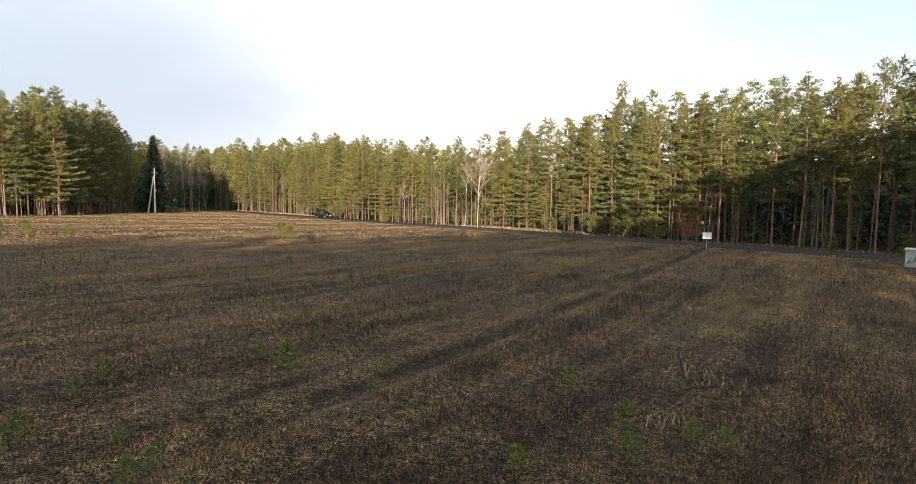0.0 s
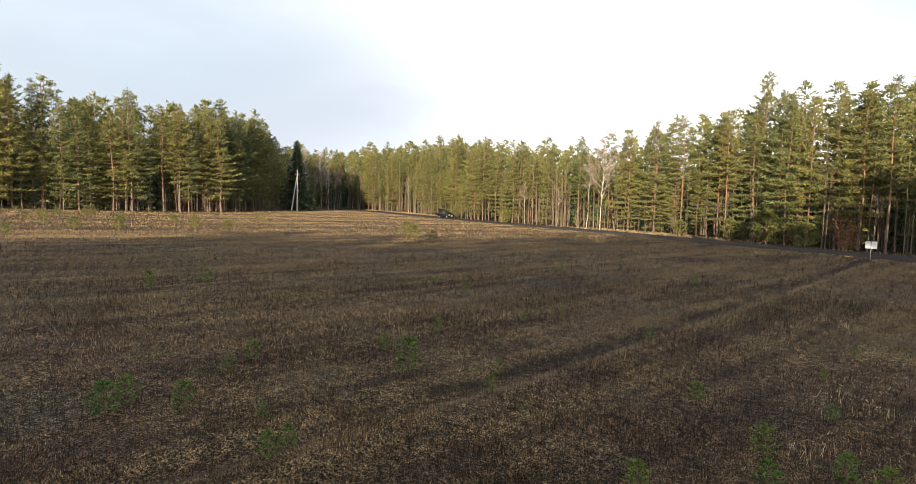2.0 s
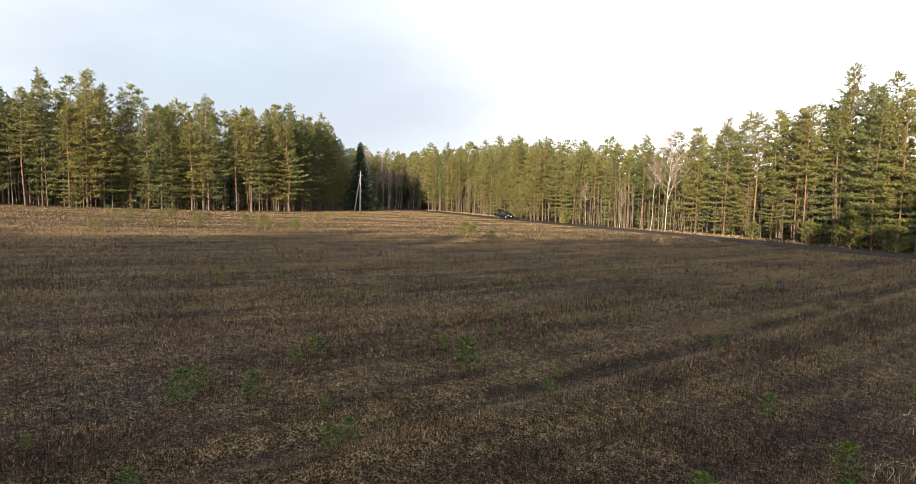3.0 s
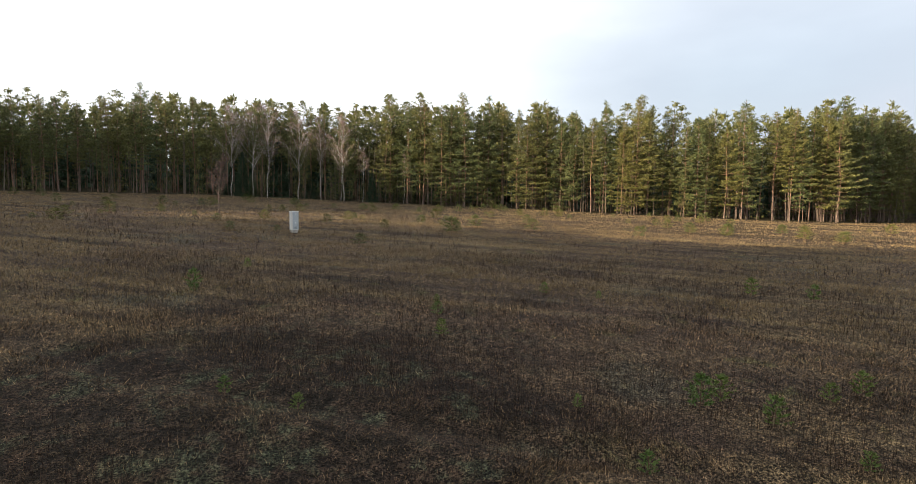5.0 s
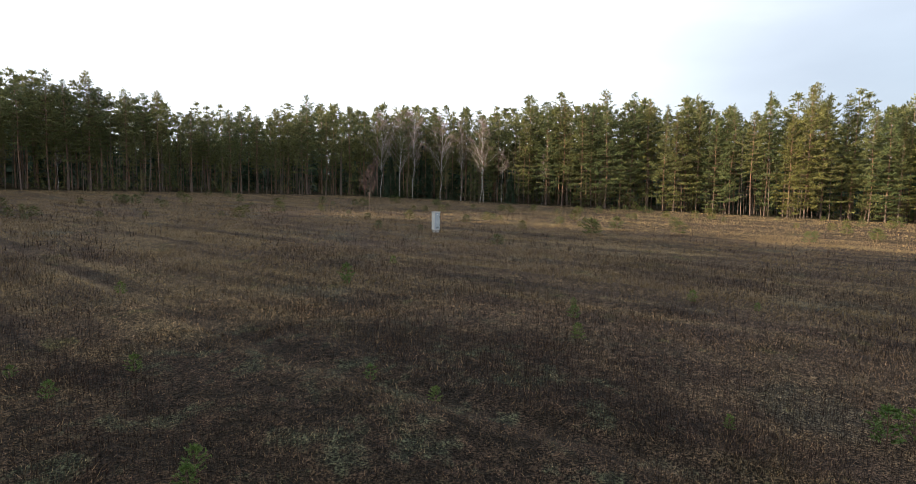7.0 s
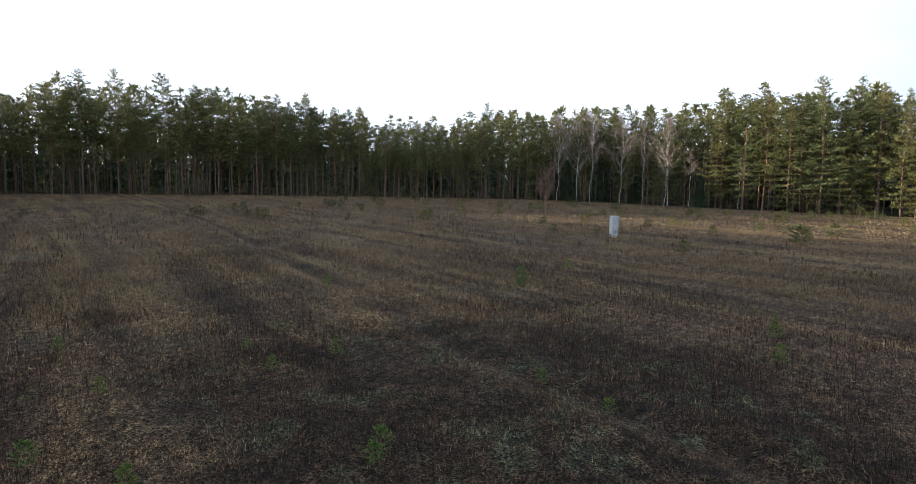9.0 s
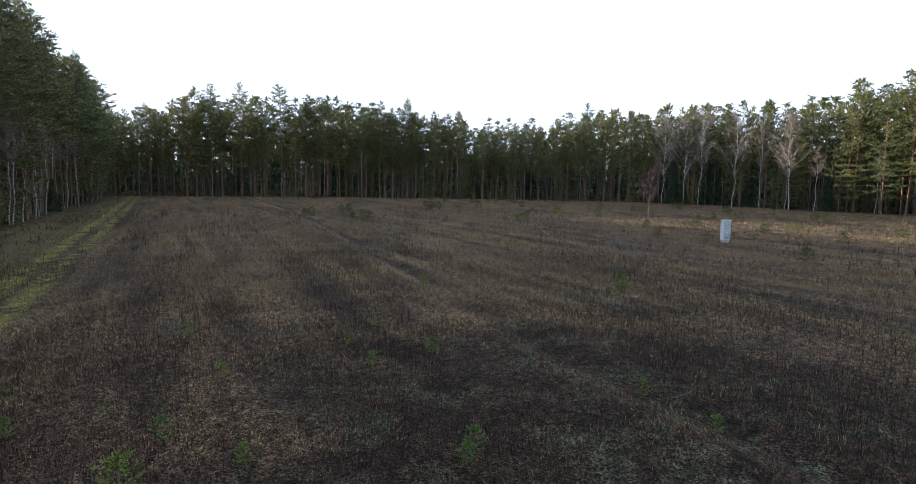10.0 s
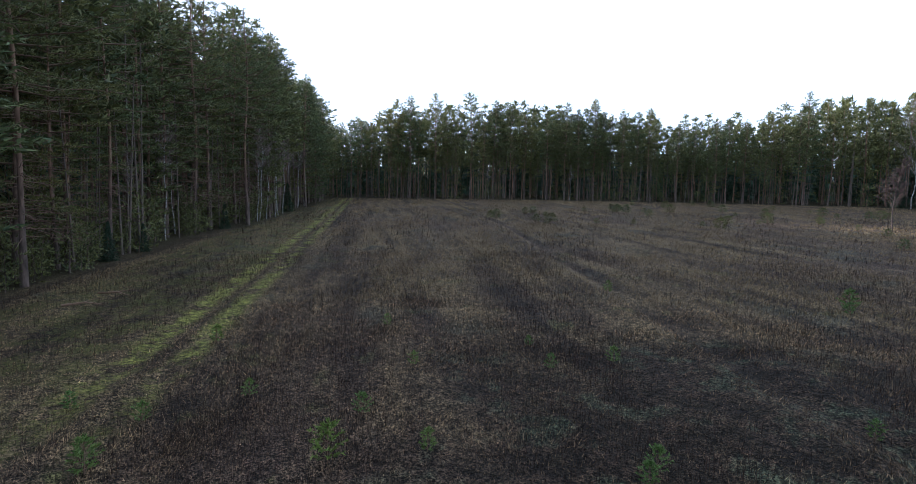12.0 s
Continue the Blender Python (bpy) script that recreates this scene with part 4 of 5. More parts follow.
def build_grass():
    straw, even, stems = Soup(), Soup(), Soup()
    for n, r0, r1, wide, tall, seed in ((290000, 5.0, 11, 0.0075, 0.11, 1), (260000, 11, 20, 0.011, 0.13, 8), (190000, 20, 34, 0.018, 0.17, 2), (240000, 34, 58, 0.03, 0.16, 3), (450000, 58, 150, 0.10, 0.13, 4)):
        x, y, rs = scatter(n, r0, r1, seed)
        w = wave(x, y, 0.0)
        across = -0.812 * x + 0.584 * y
        worn = (np.abs(across + 4.55) < 0.3) | (np.abs(across + 5.7) < 0.35) | (np.abs(across - worn_line(0.584 * x + 0.812 * y)) < 0.35)
        keep = rs.uniform(0, 1, len(x)) < (0.25 + 0.95 * w) * np.where(worn, 0.3, 1.0) * np.where(np.hypot(x + 10, y + 1.5) + 3 * wave(x, y, 1.0) < 7.2, 0.28, 1.0) * np.where(across < -3.4, 0.45, 1.0)
        x, y, w = x[keep], y[keep], w[keep]
        m = len(x)
        tuft = np.stack([np.sin(x * 2.1 + y), np.cos(y * 1.7 - x)], 1) * 0.5
        way = np.column_stack([tuft + rs.normal(0, 0.55, (m, 2)), rs.uniform(0.5, 1.5, m)])
        np.random.seed(seed)
        (even if r0 > 15 else straw).spikes(np.column_stack([x, y, ground_height(x, y) - 0.02]), way, tall * (0.5 + 0.8 * w) * rs.uniform(0.6, 1.3, m), wide * rs.uniform(0.7, 1.3, m))
    for n, r0, r1, wide, tall, seed in ((90000, 5.0, 16, 0.008, 0.27, 5), (90000, 16, 34, 0.014, 0.30, 6), (30000, 34, 80, 0.04, 0.42, 7)):
        x, y, rs = scatter(n, r0, r1, seed)
        keep = rs.uniform(0, 1, len(x)) < np.clip(wave(x, y, 2.0) * 1.8 - 0.35, 0.1, 1)
        x, y = x[keep], y[keep]
        m = len(x)
        np.random.seed(seed)
        stems.spikes(np.column_stack([x, y, ground_height(x, y) - 0.02]), np.column_stack([rs.normal(0, 0.13, (m, 2)), np.ones(m)]), tall * rs.uniform(0.5, 1.3, m), wide * rs.uniform(0.7, 1.3, m))
    tagged(new("dry_grass", straw.mesh("dry_grass", [M_STRAW])), "dry straw-coloured grass all over the field", "grass", kind="stuff")
    tagged(new("far_grass", even.mesh("far_grass", [M_FARSTRAW])), "even golden dry grass in the far field", "grass", kind="stuff")
    tagged(new("dead_weed", stems.mesh("dead_weed", [M_STEM])), "dark reddish-brown dead weed stems in the field", "weeds", kind="stuff")
    verge = Soup()
    rs = np.random.RandomState(9)
    P = np.array([edge_at(s, o)[:2] for s, o in zip(rs.uniform(RUN[2], RUN[14], 30000), rs.uniform(-4.5, 1.5, 30000))])
    P = P[road_distance(P[:, 0], P[:, 1]) > ROAD_HALF + 0.5]
    m = len(P)
    np.random.seed(9)
    verge.spikes(np.column_stack([P, ground_height(P[:, 0], P[:, 1]) - 0.05]), np.column_stack([rs.normal(0, 0.3, (m, 2)), np.ones(m)]), rs.uniform(0.12, 0.45, m), rs.uniform(0.04, 0.09, m))
    tagged(new("verge_grass", verge.mesh("verge_grass", [M_VERGE])), "tall pale grass between the road and the trees", "grass", kind="stuff")


build_grass()


def young_pine(seed, label, m=24, needles=None):
    """A knee-high pine: a thin leader, a few whorls of upturned shoots covered with needles."""
    np.random.seed(seed)
    rnd = random.Random(seed)
    trunk, shoots, leaf = Soup(), Soup(), Soup()
    trunk.tube([(0, 0, -0.03), (0.01, 0.0, 0.5), (0.0, 0.01, 0.98)], [0.016, 0.011, 0.005], 5)
    lines = [((0, 0, 0.75), (0, 0, 1.02))]
    for z, l in ((0.12, 0.30), (0.3, 0.36), (0.5, 0.31), (0.7, 0.22), (0.85, 0.12)):
        turn = rnd.uniform(0, 6)
        for k in range(5):
            a = turn + k * 1.257 + rnd.uniform(-0.3, 0.3)
            ll = l * rnd.uniform(0.7, 1.2)
            tip = (math.cos(a) * ll, math.sin(a) * ll, z + ll * rnd.uniform(0.35, 0.8))
            shoots.tube([(0, 0, z), tip], [0.008, 0.004], 3)
            lines.append(((0, 0, z), tip))
    for p, q in lines:
        p, q = np.array(p), np.array(q)
        s = np.random.uniform(0.3, 1.0, (m, 1))
        w = (q - p) / np.linalg.norm(q - p)
        leaf.spikes(p + (q - p) * s, w * 0.8 + np.random.normal(0, 0.55, (m, 3)), np.random.uniform(0.07, 0.13, m), np.random.uniform(0.024, 0.045, m))
    ob = thing("young_pine", Matrix(), label, "sapling", "self-sown young pines in the field")
    part("stem", trunk.mesh("stem", [M_LIMB], True), None, ob)
    part("crown", two_stuffs("crown", shoots, M_LIMB, leaf, needles or M_YOUNG), None, ob)
    return ob


BUSHY = [young_pine(111 + k, "bushy dark green young pine in the far field", 26, M_BUSH) for k in range(3)]
YOUNG = [young_pine(101 + k, "small bright green young pine in dry grass") for k in range(5)]
YOUNG_NORTH = [(-3.9, 12.1, 0.95), (-7.9, 11.7, 0.6), (-7.9, 10.8, 0.45), (-7.3, 8.6, 0.6), (-4.6, 7.8, 0.45), (-4.3, 16.4, 0.5), (-5.3, 14.1, 0.45), (-1.8, 11.6, 0.4),
               (-1.8, 13, 0.4), (2.3, 17.6, 0.5), (2.7, 12.6, 0.5), (3.3, 10, 0.6), (4.3, 9.4, 0.55), (4.8, 9.2, 0.5), (1, 8.2, 0.55), (2.9, 8.6, 0.6), (5.2, 12.1, 0.4),
               (6.4, 15.5, 0.35), (-1.8, 19.1, 0.35), (-0.5, 21.2, 0.35), (-6.9, 25.9, 0.4), (-1, 33, 0.6), (6.5, 32.2, 0.7), (-14.8, 53.5, 1.0), (-17.6, 53.4, 1.8),
               (-16.6, 52.6, 1.5), (-44, 68, 1.3), (-35.5, 48.6, 1.1)]
YOUNG_WEST = [(-40.5, 50, 1.3), (8.3, 18.2, 0.4), (12.9, 16.6, 0.45), (-8.3, 7.8, 0.75), (-8.5, 8.5, 0.6), (-17.2, 18.5, 0.8), (-15.9, 20.4, 0.7), (-4.6, 7.2, 0.5),
              (-5.1, 13.8, 0.4), (-0.5, 20.1, 0.3), (-5.6, 8.6, 0.35), (-5.1, 24.3, 0.5), (-42.4, 42.1, 1.2), (-38.8, 48.1, 1.1), (-35.9, 49.5, 1.1), (-6.5, 5.2, 0.4),
              (-8.9, 5.4, 0.3), (-44.2, 13.8, 1.5), (-45.2, 14.3, 1.2), (-50.4, 18.2, 1.3), (-10.3, 0.2, 0.35), (-21.6, -3.2, 0.45), (-11.5, -1.2, 0.4), (-19.3, 10, 0.5)]
YOUNG_SOUTH = [(-18.7, 5.3, 0.3), (-18, 11.7, 0.35), (-41.6, 31.1, 1.0), (-43.9, 43.6, 1.2), (-44.3, 51.5, 1.1), (-9.8, -12.8, 0.4), (-8, -9.4, 0.35), (-5.7, -8.2, 0.45),
               (-7.1, -3.2, 0.4), (-11.7, -6.3, 0.45), (-19.2, -10.7, 0.5), (-10.1, -7, 0.4), (-61.9, 17.3, 1.3), (-36, 4.8, 0.8), (-54.4, 4, 0.9), (-27.3, -1.7, 0.5),
               (-16.5, 4.7, 0.5), (-14.3, 4.2, 0.5), (-22.2, -3.3, 0.8), (-4.5, -10.4, 0.4), (-4.3, -7.1, 0.7), (-1.5, -9.2, 0.6), (-1.8, -12.2, 0.4), (-2.6, -10.5, 0.4),
               (-5.4, -14.5, 0.5), (-5.5, -6.1, 0.4), (-7.6, -3.3, 0.45), (-11.2, -8.5, 0.3)]
rnd = random.Random(21)
spots = YOUNG_NORTH + YOUNG_WEST + YOUNG_SOUTH
for _ in range(125):                       # many more far out in the west of the field
    x, y = rnd.uniform(-100, -45), rnd.uniform(-45, 70)
    if float(edge_distance(np.array([x]), np.array([y]))[0]) < -2:
        spots.append((x, y, rnd.uniform(0.5, 1.3)))
for x, y, size in spots:
    far = math.hypot(x, y) > 35
    ob = stand(BUSHY[rnd.randrange(3)] if far else YOUNG[rnd.randrange(5)], used, x, y, size, rnd.uniform(0, 6.3))
    ob.location.z = float(ground_height(np.float64(x), np.float64(y)))
    ob.scale = (size * (1.7 if far else 1.15),) * 2 + (size,)
# bushy young pines by the road
ROADSIDE = [young_pine(121 + k, "bushy green young pine beside the road", 70, M_BUSH) for k in range(2)]
for k, (x, y, tall) in enumerate([(23.1, 74.4, 4.5), (19.9, 78.4, 3.1), (26.4, 71.2, 3.4), (41.3, 59.2, 2.2), (14.5, 83.6, 2.4), (46.5, 55.0, 2.0), (-14.0, 102.4, 2.6), (-26.5, 114.0, 2.2)]):
    ob = stand(ROADSIDE[k % 2], used, x, y, tall, k * 1.7)
    ob.location.z = float(ground_height(np.float64(x), np.float64(y)))
    ob.scale = (tall * 1.05,) * 2 + (tall,)


# ---- single things ----
def red_birch():
    ob = birch(71, 6.5, "slender leafless young birch with reddish twigs", 0.28, 0.24, twig=M_REDTWIG, stem=0.005, fine=34, bark=M_REDTWIG, name="young_birch")
    stand(ob, used, -62.3, -6.5, 1.0, 0.4)


def red_bush():
    np.random.seed(72)
    stems, leaf = Soup(), Soup()
    for k in range(9):
        a, l = k * 0.7, 3.0 + 1.4 * math.sin(k * 2.2)
        tip = np.array([math.cos(a) * 1.0, math.sin(a) * 1.0, l])
        stems.tube([(0, 0, -0.05), tip * 0.5 + [0, 0, 0.1], tip], [0.02, 0.014, 0.006], 4)
        p = tip * np.random.uniform(0.35, 1.05, (55, 1)) + np.random.normal(0, 0.26, (55, 3))
        leaf.spikes(p, np.random.normal(0, 1, (55, 3)), 0.17, 0.12)
    ob = thing("shrub", pose(29.7, 69.4, height(29.7, 69.4) - 0.1), "roadside shrub with dry reddish-brown leaves", "shrub")
    part("stem_cluster", stems.mesh("stem_cluster", [M_LIMB], True), None, ob)
    part("foliage", leaf.mesh("foliage", [M_RED]), None, ob)


def dead_clump(seed):
    np.random.seed(seed)
    stalks = Soup()
    m = 46
    p = np.random.normal(0, 0.22, (m, 2))
    stalks.spikes(np.column_stack([p, np.zeros(m) - 0.03]), np.column_stack([np.random.normal(0, 0.28, (m, 2)), np.ones(m)]), np.random.uniform(0.2, 0.45, m), 0.013)
    p = np.random.normal(0, 0.24, (m, 2))
    stalks.spikes(np.column_stack([p, np.random.uniform(0.2, 0.45, m)]), np.random.normal(0, 1, (m, 3)), 0.09, 0.02)
    ob = thing("dead_plant", Matrix(), "pale clump of withered stalks with curled leaves", "plant", "withered pale plants in the field")
    tagged(part("stalk_mass", stalks.mesh("stalk_mass", [M_PALE]), None, ob), kind="stuff")
    return ob


red_birch()
red_bush()
CLUMPS = [dead_clump(k) for k in (201, 202, 203)]
for k, (x, y) in enumerate([(6.0, 13.4), (6.5, 13.1), (6.2, 14.0), (7.0, 12.7), (12.6, 20.6), (13.3, 20.2), (8.1, 18.6), (4.3, 10.6), (4.0, 10.1), (5.1, 12.6), (9.5, 24.0), (10.2, 23.2)]):
    m = Matrix.LocRotScale((x, y, float(ground_height(np.float64(x), np.float64(y)))), Euler((0, 0, k * 1.9)), (0.8 + 0.06 * (k % 5),) * 3)
    if k < 3:
        CLUMPS[k].matrix_basis = m
    else:
        copy_thing(CLUMPS[k % 3], m)

# one enamel in two tones: body lightened as if sunlit, doors darkened as if shaded
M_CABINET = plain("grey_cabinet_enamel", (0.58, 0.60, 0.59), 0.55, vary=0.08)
M_SHADED_DOOR = plain("blue_grey_door_enamel", (0.36, 0.41, 0.44), 0.55, vary=0.06)
M_DARK = plain("dark_rubber", (0.02, 0.02, 0.022), 0.7)
M_CONCRETE = plain("weathered_concrete", (0.38, 0.37, 0.35), 0.9, bumpy=0.4)
M_STEEL = plain("galvanised_steel", (0.42, 0.43, 0.44), 0.45, metal=0.8, vary=0.15)
M_WHITE = plain("white_sign_sheet", (0.78, 0.78, 0.76), 0.5, vary=0.04)
M_POLE = plain("weathered_pole", (0.46, 0.44, 0.41), 0.85, bumpy=0.4)
M_GLAZE = plain("brown_porcelain", (0.12, 0.05, 0.03), 0.25)
M_CARPAINT = plain("black_car_paint", (0.008, 0.009, 0.012), 0.18, vary=0.1)
M_CARGLASS = plain("dark_car_glass", (0.012, 0.014, 0.016), 0.06, vary=0.05)
M_LAMP = plain("headlight_glass", (0.7, 0.72, 0.75), 0.12, vary=0.05)
M_REDLAMP = plain("red_lamp_glass", (0.35, 0.02, 0.015), 0.2, vary=0.05)
M_BOXWHITE = plain("white_container_paint", (0.34, 0.37, 0.37), 0.6, vary=0.1)
M_SCRAWL = plain("green_spray_paint", (0.03, 0.09, 0.06), 0.6)


def power_cabinet():
    x, y = -44.6, 0.75
    ob = thing("power_cabinet", pose(x, y, height(x, y) + 0.02, 0, 0, 32), "pale grey metal electricity cabinet standing in the field", "cabinet")
    part("plinth", box(bmesh.new(), -0.2, 0.18, -0.25, 0.25, -0.25, 0.2, 0.01), M_CONCRETE, ob, "grey concrete plinth")
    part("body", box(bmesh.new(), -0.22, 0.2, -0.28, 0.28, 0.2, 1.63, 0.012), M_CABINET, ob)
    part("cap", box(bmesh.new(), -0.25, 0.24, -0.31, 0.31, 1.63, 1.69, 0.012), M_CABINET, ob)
    # doors take the darker tone, which paints the shaded front
    for z0, z1 in ((0.24, 0.9), (0.93, 1.6)):
        door = part("door", box(bmesh.new(), 0.202, 0.222, -0.26, 0.26, z0, z1, 0.006), M_SHADED_DOOR, ob, "sheet door in a blue-grey darkened as the shaded front")
        part("handle", box(bmesh.new(), 0.223, 0.245, 0.18, 0.21, (z0 + z1) / 2 - 0.06, (z0 + z1) / 2 + 0.06, 0.004), M_DARK, door, "black handle")
        part("notice", box(bmesh.new(), 0.2225, 0.226, -0.06, 0.04, z1 - 0.17, z1 - 0.11), M_WHITE, door, "small white notice plate")
    for k in range(5):
        part("vent_slot", box(bmesh.new(), 0.2225, 0.2255, -0.12, 0.12, 0.3 + k * 0.035, 0.312 + k * 0.035), M_DARK, ob)


def utility_pole():
    x, y = -65.6, 115.9
    ob = thing("utility_pole", pose(x, y, height(x, y), 0, 0, 30), "weathered pale utility pole with a slanting strut", "utility pole")
    part("post", rod(bmesh.new(), (0, 0, -0.4), (0.12, 0, 9.5), 0.17, 0.12, 12), M_POLE, ob)
    part("strut", rod(bmesh.new(), (-1.35, 0.1, -0.4), (-0.05, 0.02, 8.0), 0.15, 0.11, 12), M_POLE, ob)
    part("crossarm", box(bmesh.new(), -0.45, 0.65, -0.2, -0.11, 8.57, 8.65, 0.01), M_STEEL, ob)
    part("top_bracket", box(bmesh.new(), 0.0, 0.2, -0.19, -0.11, 9.2, 9.6, 0.01), M_STEEL, ob)
    for dx in (-0.38, 0.58, 0.11):
        z = 8.65 if dx != 0.11 else 9.6
        bm = rod(bmesh.new(), (dx, -0.15, z), (dx, -0.15, z + 0.1), 0.015, 0.015, 8)
        rod(bm, (dx, -0.15, z + 0.08), (dx, -0.15, z + 0.16), 0.06, 0.045, 10)
        rod(bm, (dx, -0.15, z + 0.16), (dx, -0.15, z + 0.24), 0.045, 0.03, 10)
        part("insulator", bm, M_GLAZE, ob, "brown porcelain insulator")
    part("switch_box", box(bmesh.new(), -0.1, 0.35, -0.34, -0.13, 4.5, 5.1, 0.015), M_STEEL, ob, "grey metal box on the post")


def notice_board():
    x, y = 27.5, 58.8
    z = float(ground_height(np.float64(x), np.float64(y)))
    ob = thing("notice_board", pose(x, y, z, 0, 0, -25), "blank white notice board on a steel post by the road", "sign")
    part("post", rod(bmesh.new(), (0, -0.06, -0.4), (0, -0.06, 1.79), 0.03, 0.03, 12), M_STEEL, ob)
    board = part("board", box(bmesh.new(), -0.45, 0.45, -0.03, 0.0, 1.12, 1.80, 0.006), M_WHITE, ob)
    for z0, z1 in ((1.10, 1.13), (1.79, 1.82)):
        part("frame_rail", box(bmesh.new(), -0.465, 0.465, -0.036, 0.006, z0, z1), M_STEEL, board)
    for zz in (1.25, 1.65):
        part("clamp", box(bmesh.new(), -0.08, 0.08, -0.09, -0.032, zz, zz + 0.04), M_STEEL, board)


def container():
    x, y = 39.3, 44.6
    z = float(ground_height(np.float64(x), np.float64(y)))
    ob = thing("metal_container", pose(x, y, z, 0, 0, -42), "white metal container with sprayed scrawls beside the road", "container")
    part("body", box(bmesh.new(), -1.3, 1.6, -0.9, 0.9, 0.06, 1.46, 0.03), M_BOXWHITE, ob)
    part("lid", box(bmesh.new(), -1.38, 1.68, -0.98, 0.98, 1.46, 1.6, 0.03), M_BOXWHITE, ob)
    part("base_frame", box(bmesh.new(), -1.25, 1.55, -0.85, 0.85, -0.15, 0.06), M_DARK, ob)
    for k in range(6):
        bm = rod(bmesh.new(), (-1.304, -0.7 + 0.22 * k, 0.3 + 0.2 * (k % 3)), (-1.304, -0.55 + 0.22 * k, 0.8 + 0.14 * (k % 4)), 0.035, 0.03, 6)
        part("scrawl", bm, M_SCRAWL, ob, "dark green sprayed stroke")
    for k in range(7):
        x0, z0 = -1.15 + 0.4 * k, 0.35 + 0.17 * (k % 4)
        bm = rod(bmesh.new(), (x0, -0.94, z0), (x0 + 0.2 - 0.1 * (k % 3), -0.94, z0 + 0.45), 0.04, 0.03, 6)
        rod(bm, (x0 + 0.1, -0.94, z0 + 0.2), (x0 + 0.3, -0.94, z0 + 0.12), 0.035, 0.03, 6)
        part("scrawl", bm, M_SCRAWL, ob, "dark green sprayed stroke")
    for k in range(7):
        part("rib", box(bmesh.new(), -1.1 + 0.42 * k, -1.04 + 0.42 * k, -0.935, -0.898, 0.12, 1.44, 0.008), M_BOXWHITE, ob)


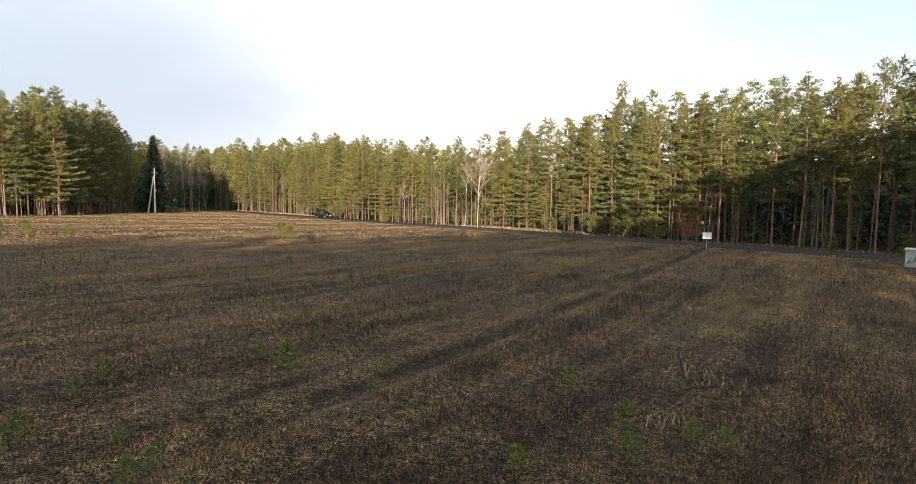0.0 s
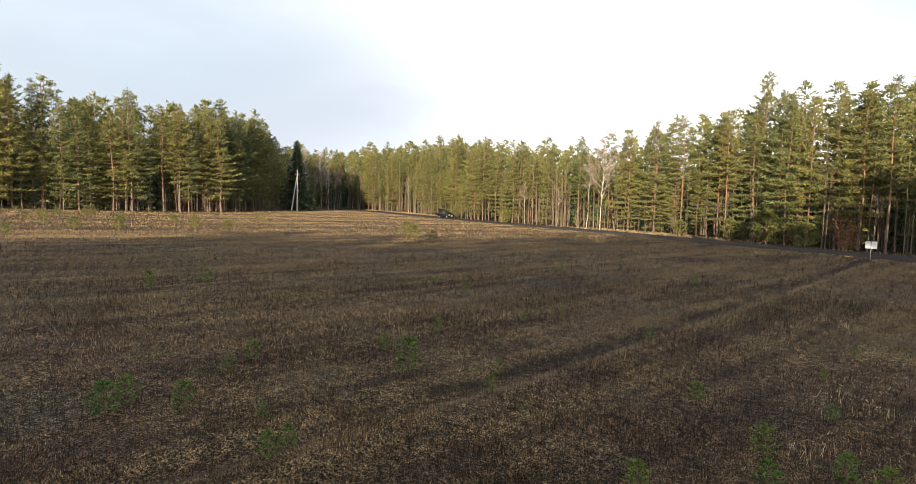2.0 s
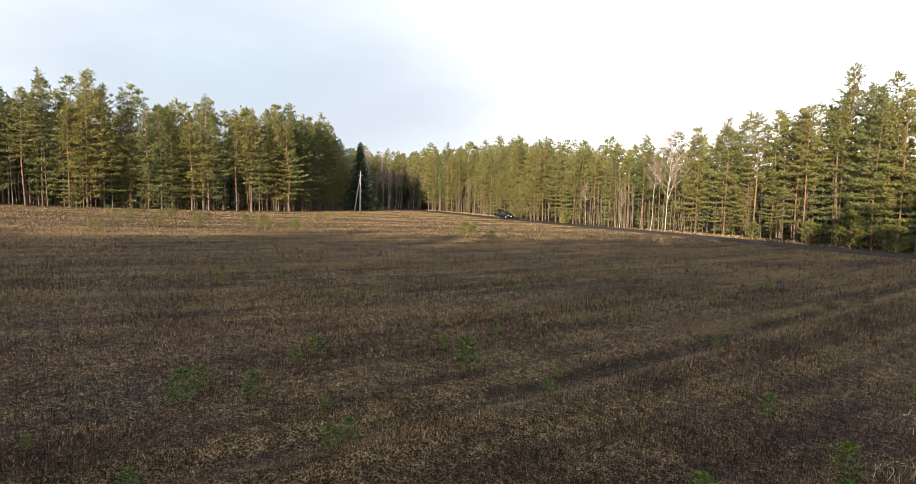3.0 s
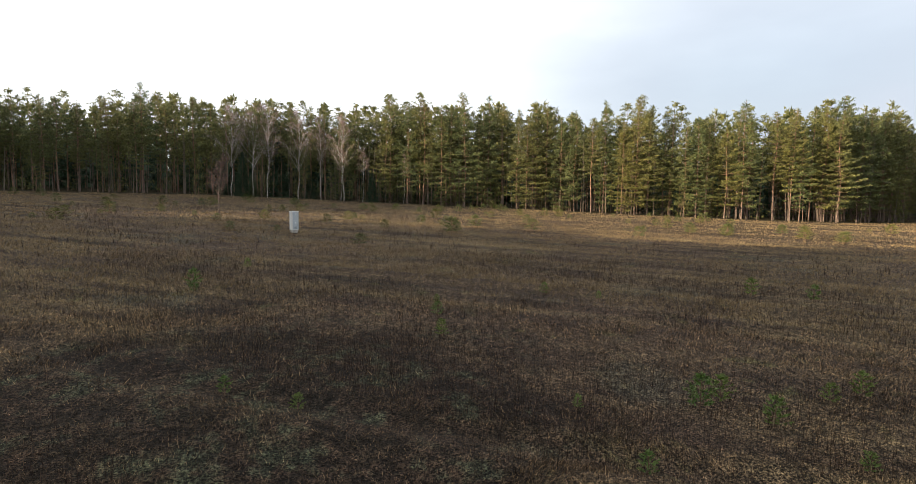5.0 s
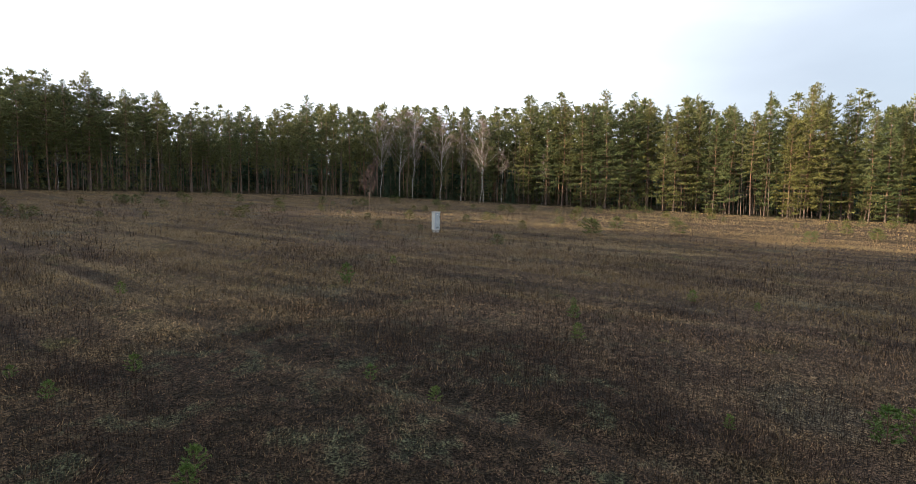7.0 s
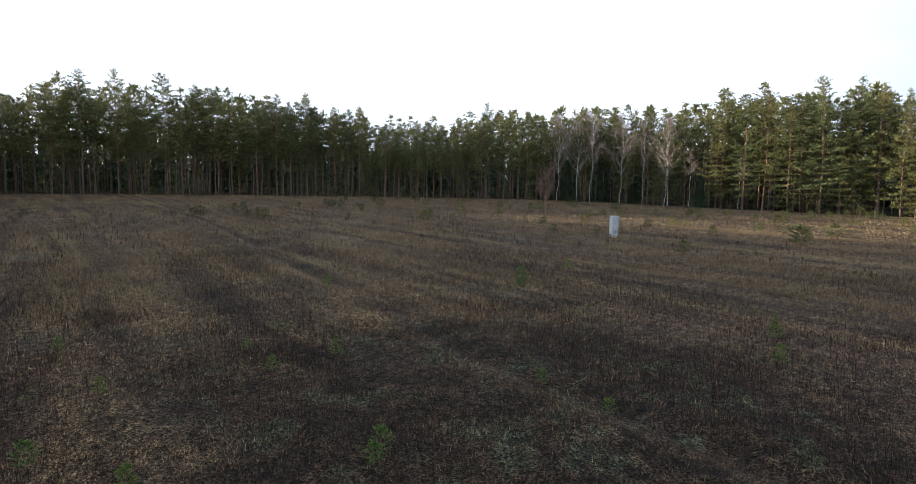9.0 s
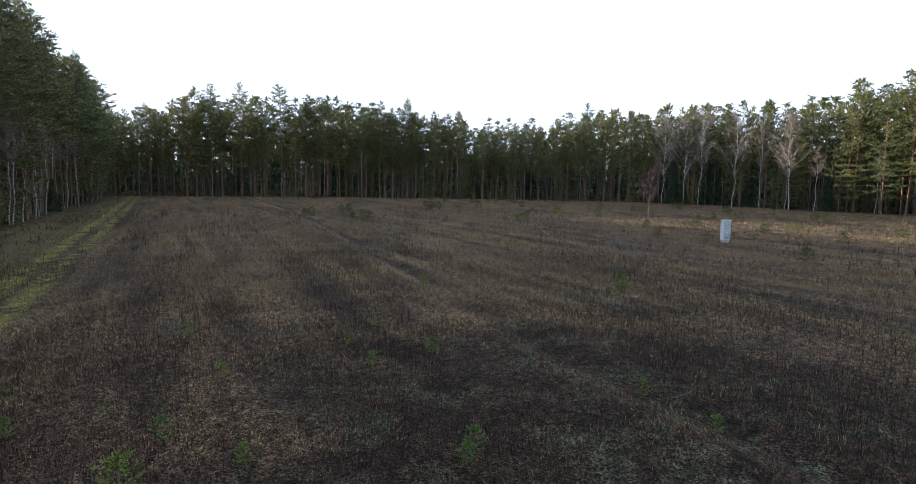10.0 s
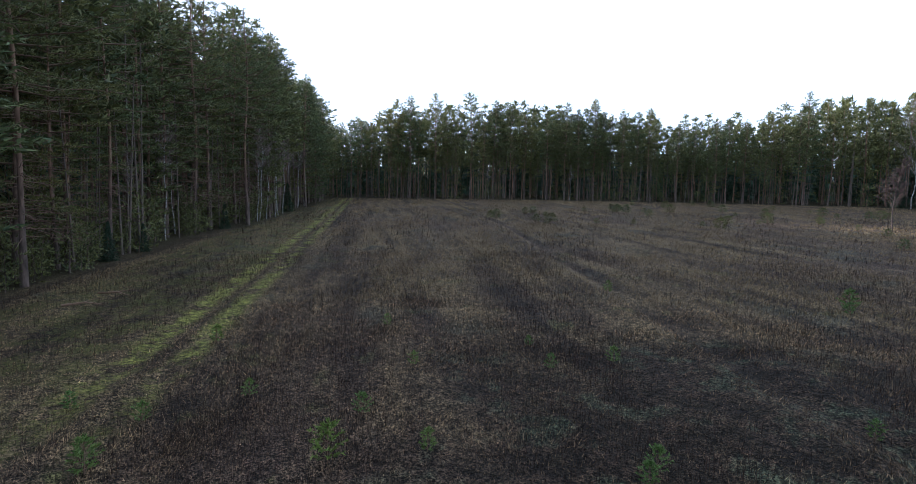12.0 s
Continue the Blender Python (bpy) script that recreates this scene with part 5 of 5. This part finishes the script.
def parked_car():
    x, y = -28.2, 112.6
    ob = thing("car", pose(x, y, height(x, y) + 0.09, 0, 0, -128), "black hatchback car with a raised tailgate parked by the road", "car")
    # the nose points to +y
    bm = bmesh.new()
    profile = [(-2.0, 0.42, 0.72, 0.80), (-1.92, 0.28, 0.98, 0.86), (-1.4, 0.22, 1.02, 0.88), (0.0, 0.2, 0.98, 0.89), (0.75, 0.2, 0.96, 0.88), (1.4, 0.22, 0.86, 0.86), (1.9, 0.26, 0.74, 0.80), (2.05, 0.38, 0.62, 0.70)]
    rings = []
    for py, z0, z1, w in profile:
        pts = [(-w * 0.9, z0), (-w, z0 + 0.12), (-w, z1 - 0.16), (-w * 0.93, z1), (w * 0.93, z1), (w, z1 - 0.16), (w, z0 + 0.12), (w * 0.9, z0)]
        rings.append([bm.verts.new((px, py, pz)) for px, pz in pts])
    for a, b in zip(rings, rings[1:]):
        for k in range(8):
            bm.faces.new((a[k], b[k], b[(k + 1) % 8], a[(k + 1) % 8]))
    bm.faces.new(rings[0])
    bm.faces.new(rings[-1][::-1])
    bmesh.ops.recalc_face_normals(bm, faces=bm.faces)
    bmesh.ops.bevel(bm, geom=[e for e in bm.edges], offset=0.02, segments=1, affect="EDGES")
    body = part("body", bm, M_CARPAINT, ob)
    bm = bmesh.new()
    rings = []
    for py, z1, w0, w1 in ((-1.95, 1.02, 0.78, 0.76), (-1.7, 1.40, 0.80, 0.62), (-0.6, 1.50, 0.82, 0.64), (0.1, 1.47, 0.82, 0.63), (1.05, 1.0, 0.80, 0.74)):
        rings.append([bm.verts.new(v) for v in ((-w0, py, 0.93), (-w1, py, z1), (w1, py, z1), (w0, py, 0.93))])
    for a, b in zip(rings, rings[1:]):
        for k in range(3):
            bm.faces.new((a[k], b[k], b[k + 1], a[k + 1]))
    bm.faces.new(rings[0])
    bm.faces.new(rings[-1][::-1])
    bmesh.ops.recalc_face_normals(bm, faces=bm.faces)
    part("cabin_glass", bm, M_CARGLASS, ob, "dark tinted windows")
    bm = bmesh.new()
    rings = []
    for py, z1, w1 in ((-1.78, 1.33, 0.64), (-1.6, 1.44, 0.63), (-0.6, 1.525, 0.645), (0.12, 1.49, 0.635)):
        rings.append([bm.verts.new(v) for v in ((-w1 - 0.02, py, z1 - 0.05), (-w1, py, z1), (w1, py, z1), (w1 + 0.02, py, z1 - 0.05))])
    for a, b in zip(rings, rings[1:]):
        for k in range(3):
            bm.faces.new((a[k], b[k], b[k + 1], a[k + 1]))
    bmesh.ops.solidify(bm, geom=list(bm.faces), thickness=0.02)
    part("roof", bm, M_CARPAINT, ob)
    for sx in (-1, 1):
        for py in (-1.25, 1.28):
            wheel = part("wheel", rod(bmesh.new(), (sx * 0.68, py, 0.31), (sx * 0.86, py, 0.31), 0.32, 0.32, 20), M_DARK, ob)
            part("rim", rod(bmesh.new(), (sx * 0.855, py, 0.31), (sx * 0.875, py, 0.31), 0.2, 0.19, 14), M_STEEL, wheel, "light alloy rim")
        part("headlight", box(bmesh.new(), sx * 0.62 - 0.14, sx * 0.62 + 0.14, 1.86, 2.0, 0.56, 0.70, 0.03), M_LAMP, ob, "clear headlight")
        part("tail_light", box(bmesh.new(), sx * 0.7 - 0.1, sx * 0.7 + 0.1, -1.99, -1.9, 0.74, 0.95, 0.02), M_REDLAMP, ob, "red tail light")
        part("mirror", box(bmesh.new(), sx * 0.95 - 0.09, sx * 0.95 + 0.09, 0.62, 0.72, 0.95, 1.08, 0.02), M_CARPAINT, ob)
    hatch = bmesh.new()
    box(hatch, -0.6, 0.6, -0.75, 0.0, -0.025, 0.025, 0.015, Matrix.Translation((0, -1.66, 1.44)) @ Matrix.Rotation(radians(-38), 4, "X"))
    part("tailgate", hatch, M_CARPAINT, ob, "raised black tailgate")
    part("front_plate", box(bmesh.new(), -0.26, 0.26, 2.045, 2.065, 0.4, 0.51), M_WHITE, ob, "plain white plate")


def fallen_branch(x, y, turn, long):
    z = float(ground_height(np.float64(x), np.float64(y)))
    s = Soup()
    s.tube([(0, 0, 0.03), (long * 0.5, 0.12, 0.10), (long, -0.05, 0.05)], [0.05, 0.035, 0.012], 6)
    s.tube([(long * 0.45, 0.1, 0.09), (long * 0.75, 0.5, 0.2)], [0.022, 0.006], 5)
    s.tube([(long * 0.65, 0.05, 0.08), (long * 0.9, -0.4, 0.16)], [0.018, 0.006], 5)
    ob = new("fallen_branch", s.mesh("fallen_branch", [M_LIMB], True))
    ob.matrix_basis = pose(x, y, z, 0, 0, turn)
    tagged(ob, "dead fallen branch lying at the edge of the field", "branch", "fallen branches")


power_cabinet()
utility_pole()
notice_board()
container()
parked_car()
fallen_branch(-4.6, -24.2, 120, 1.6)
fallen_branch(-3.2, -22.6, 150, 1.3)
fallen_branch(-104.0, 26.0, 40, 3.0)
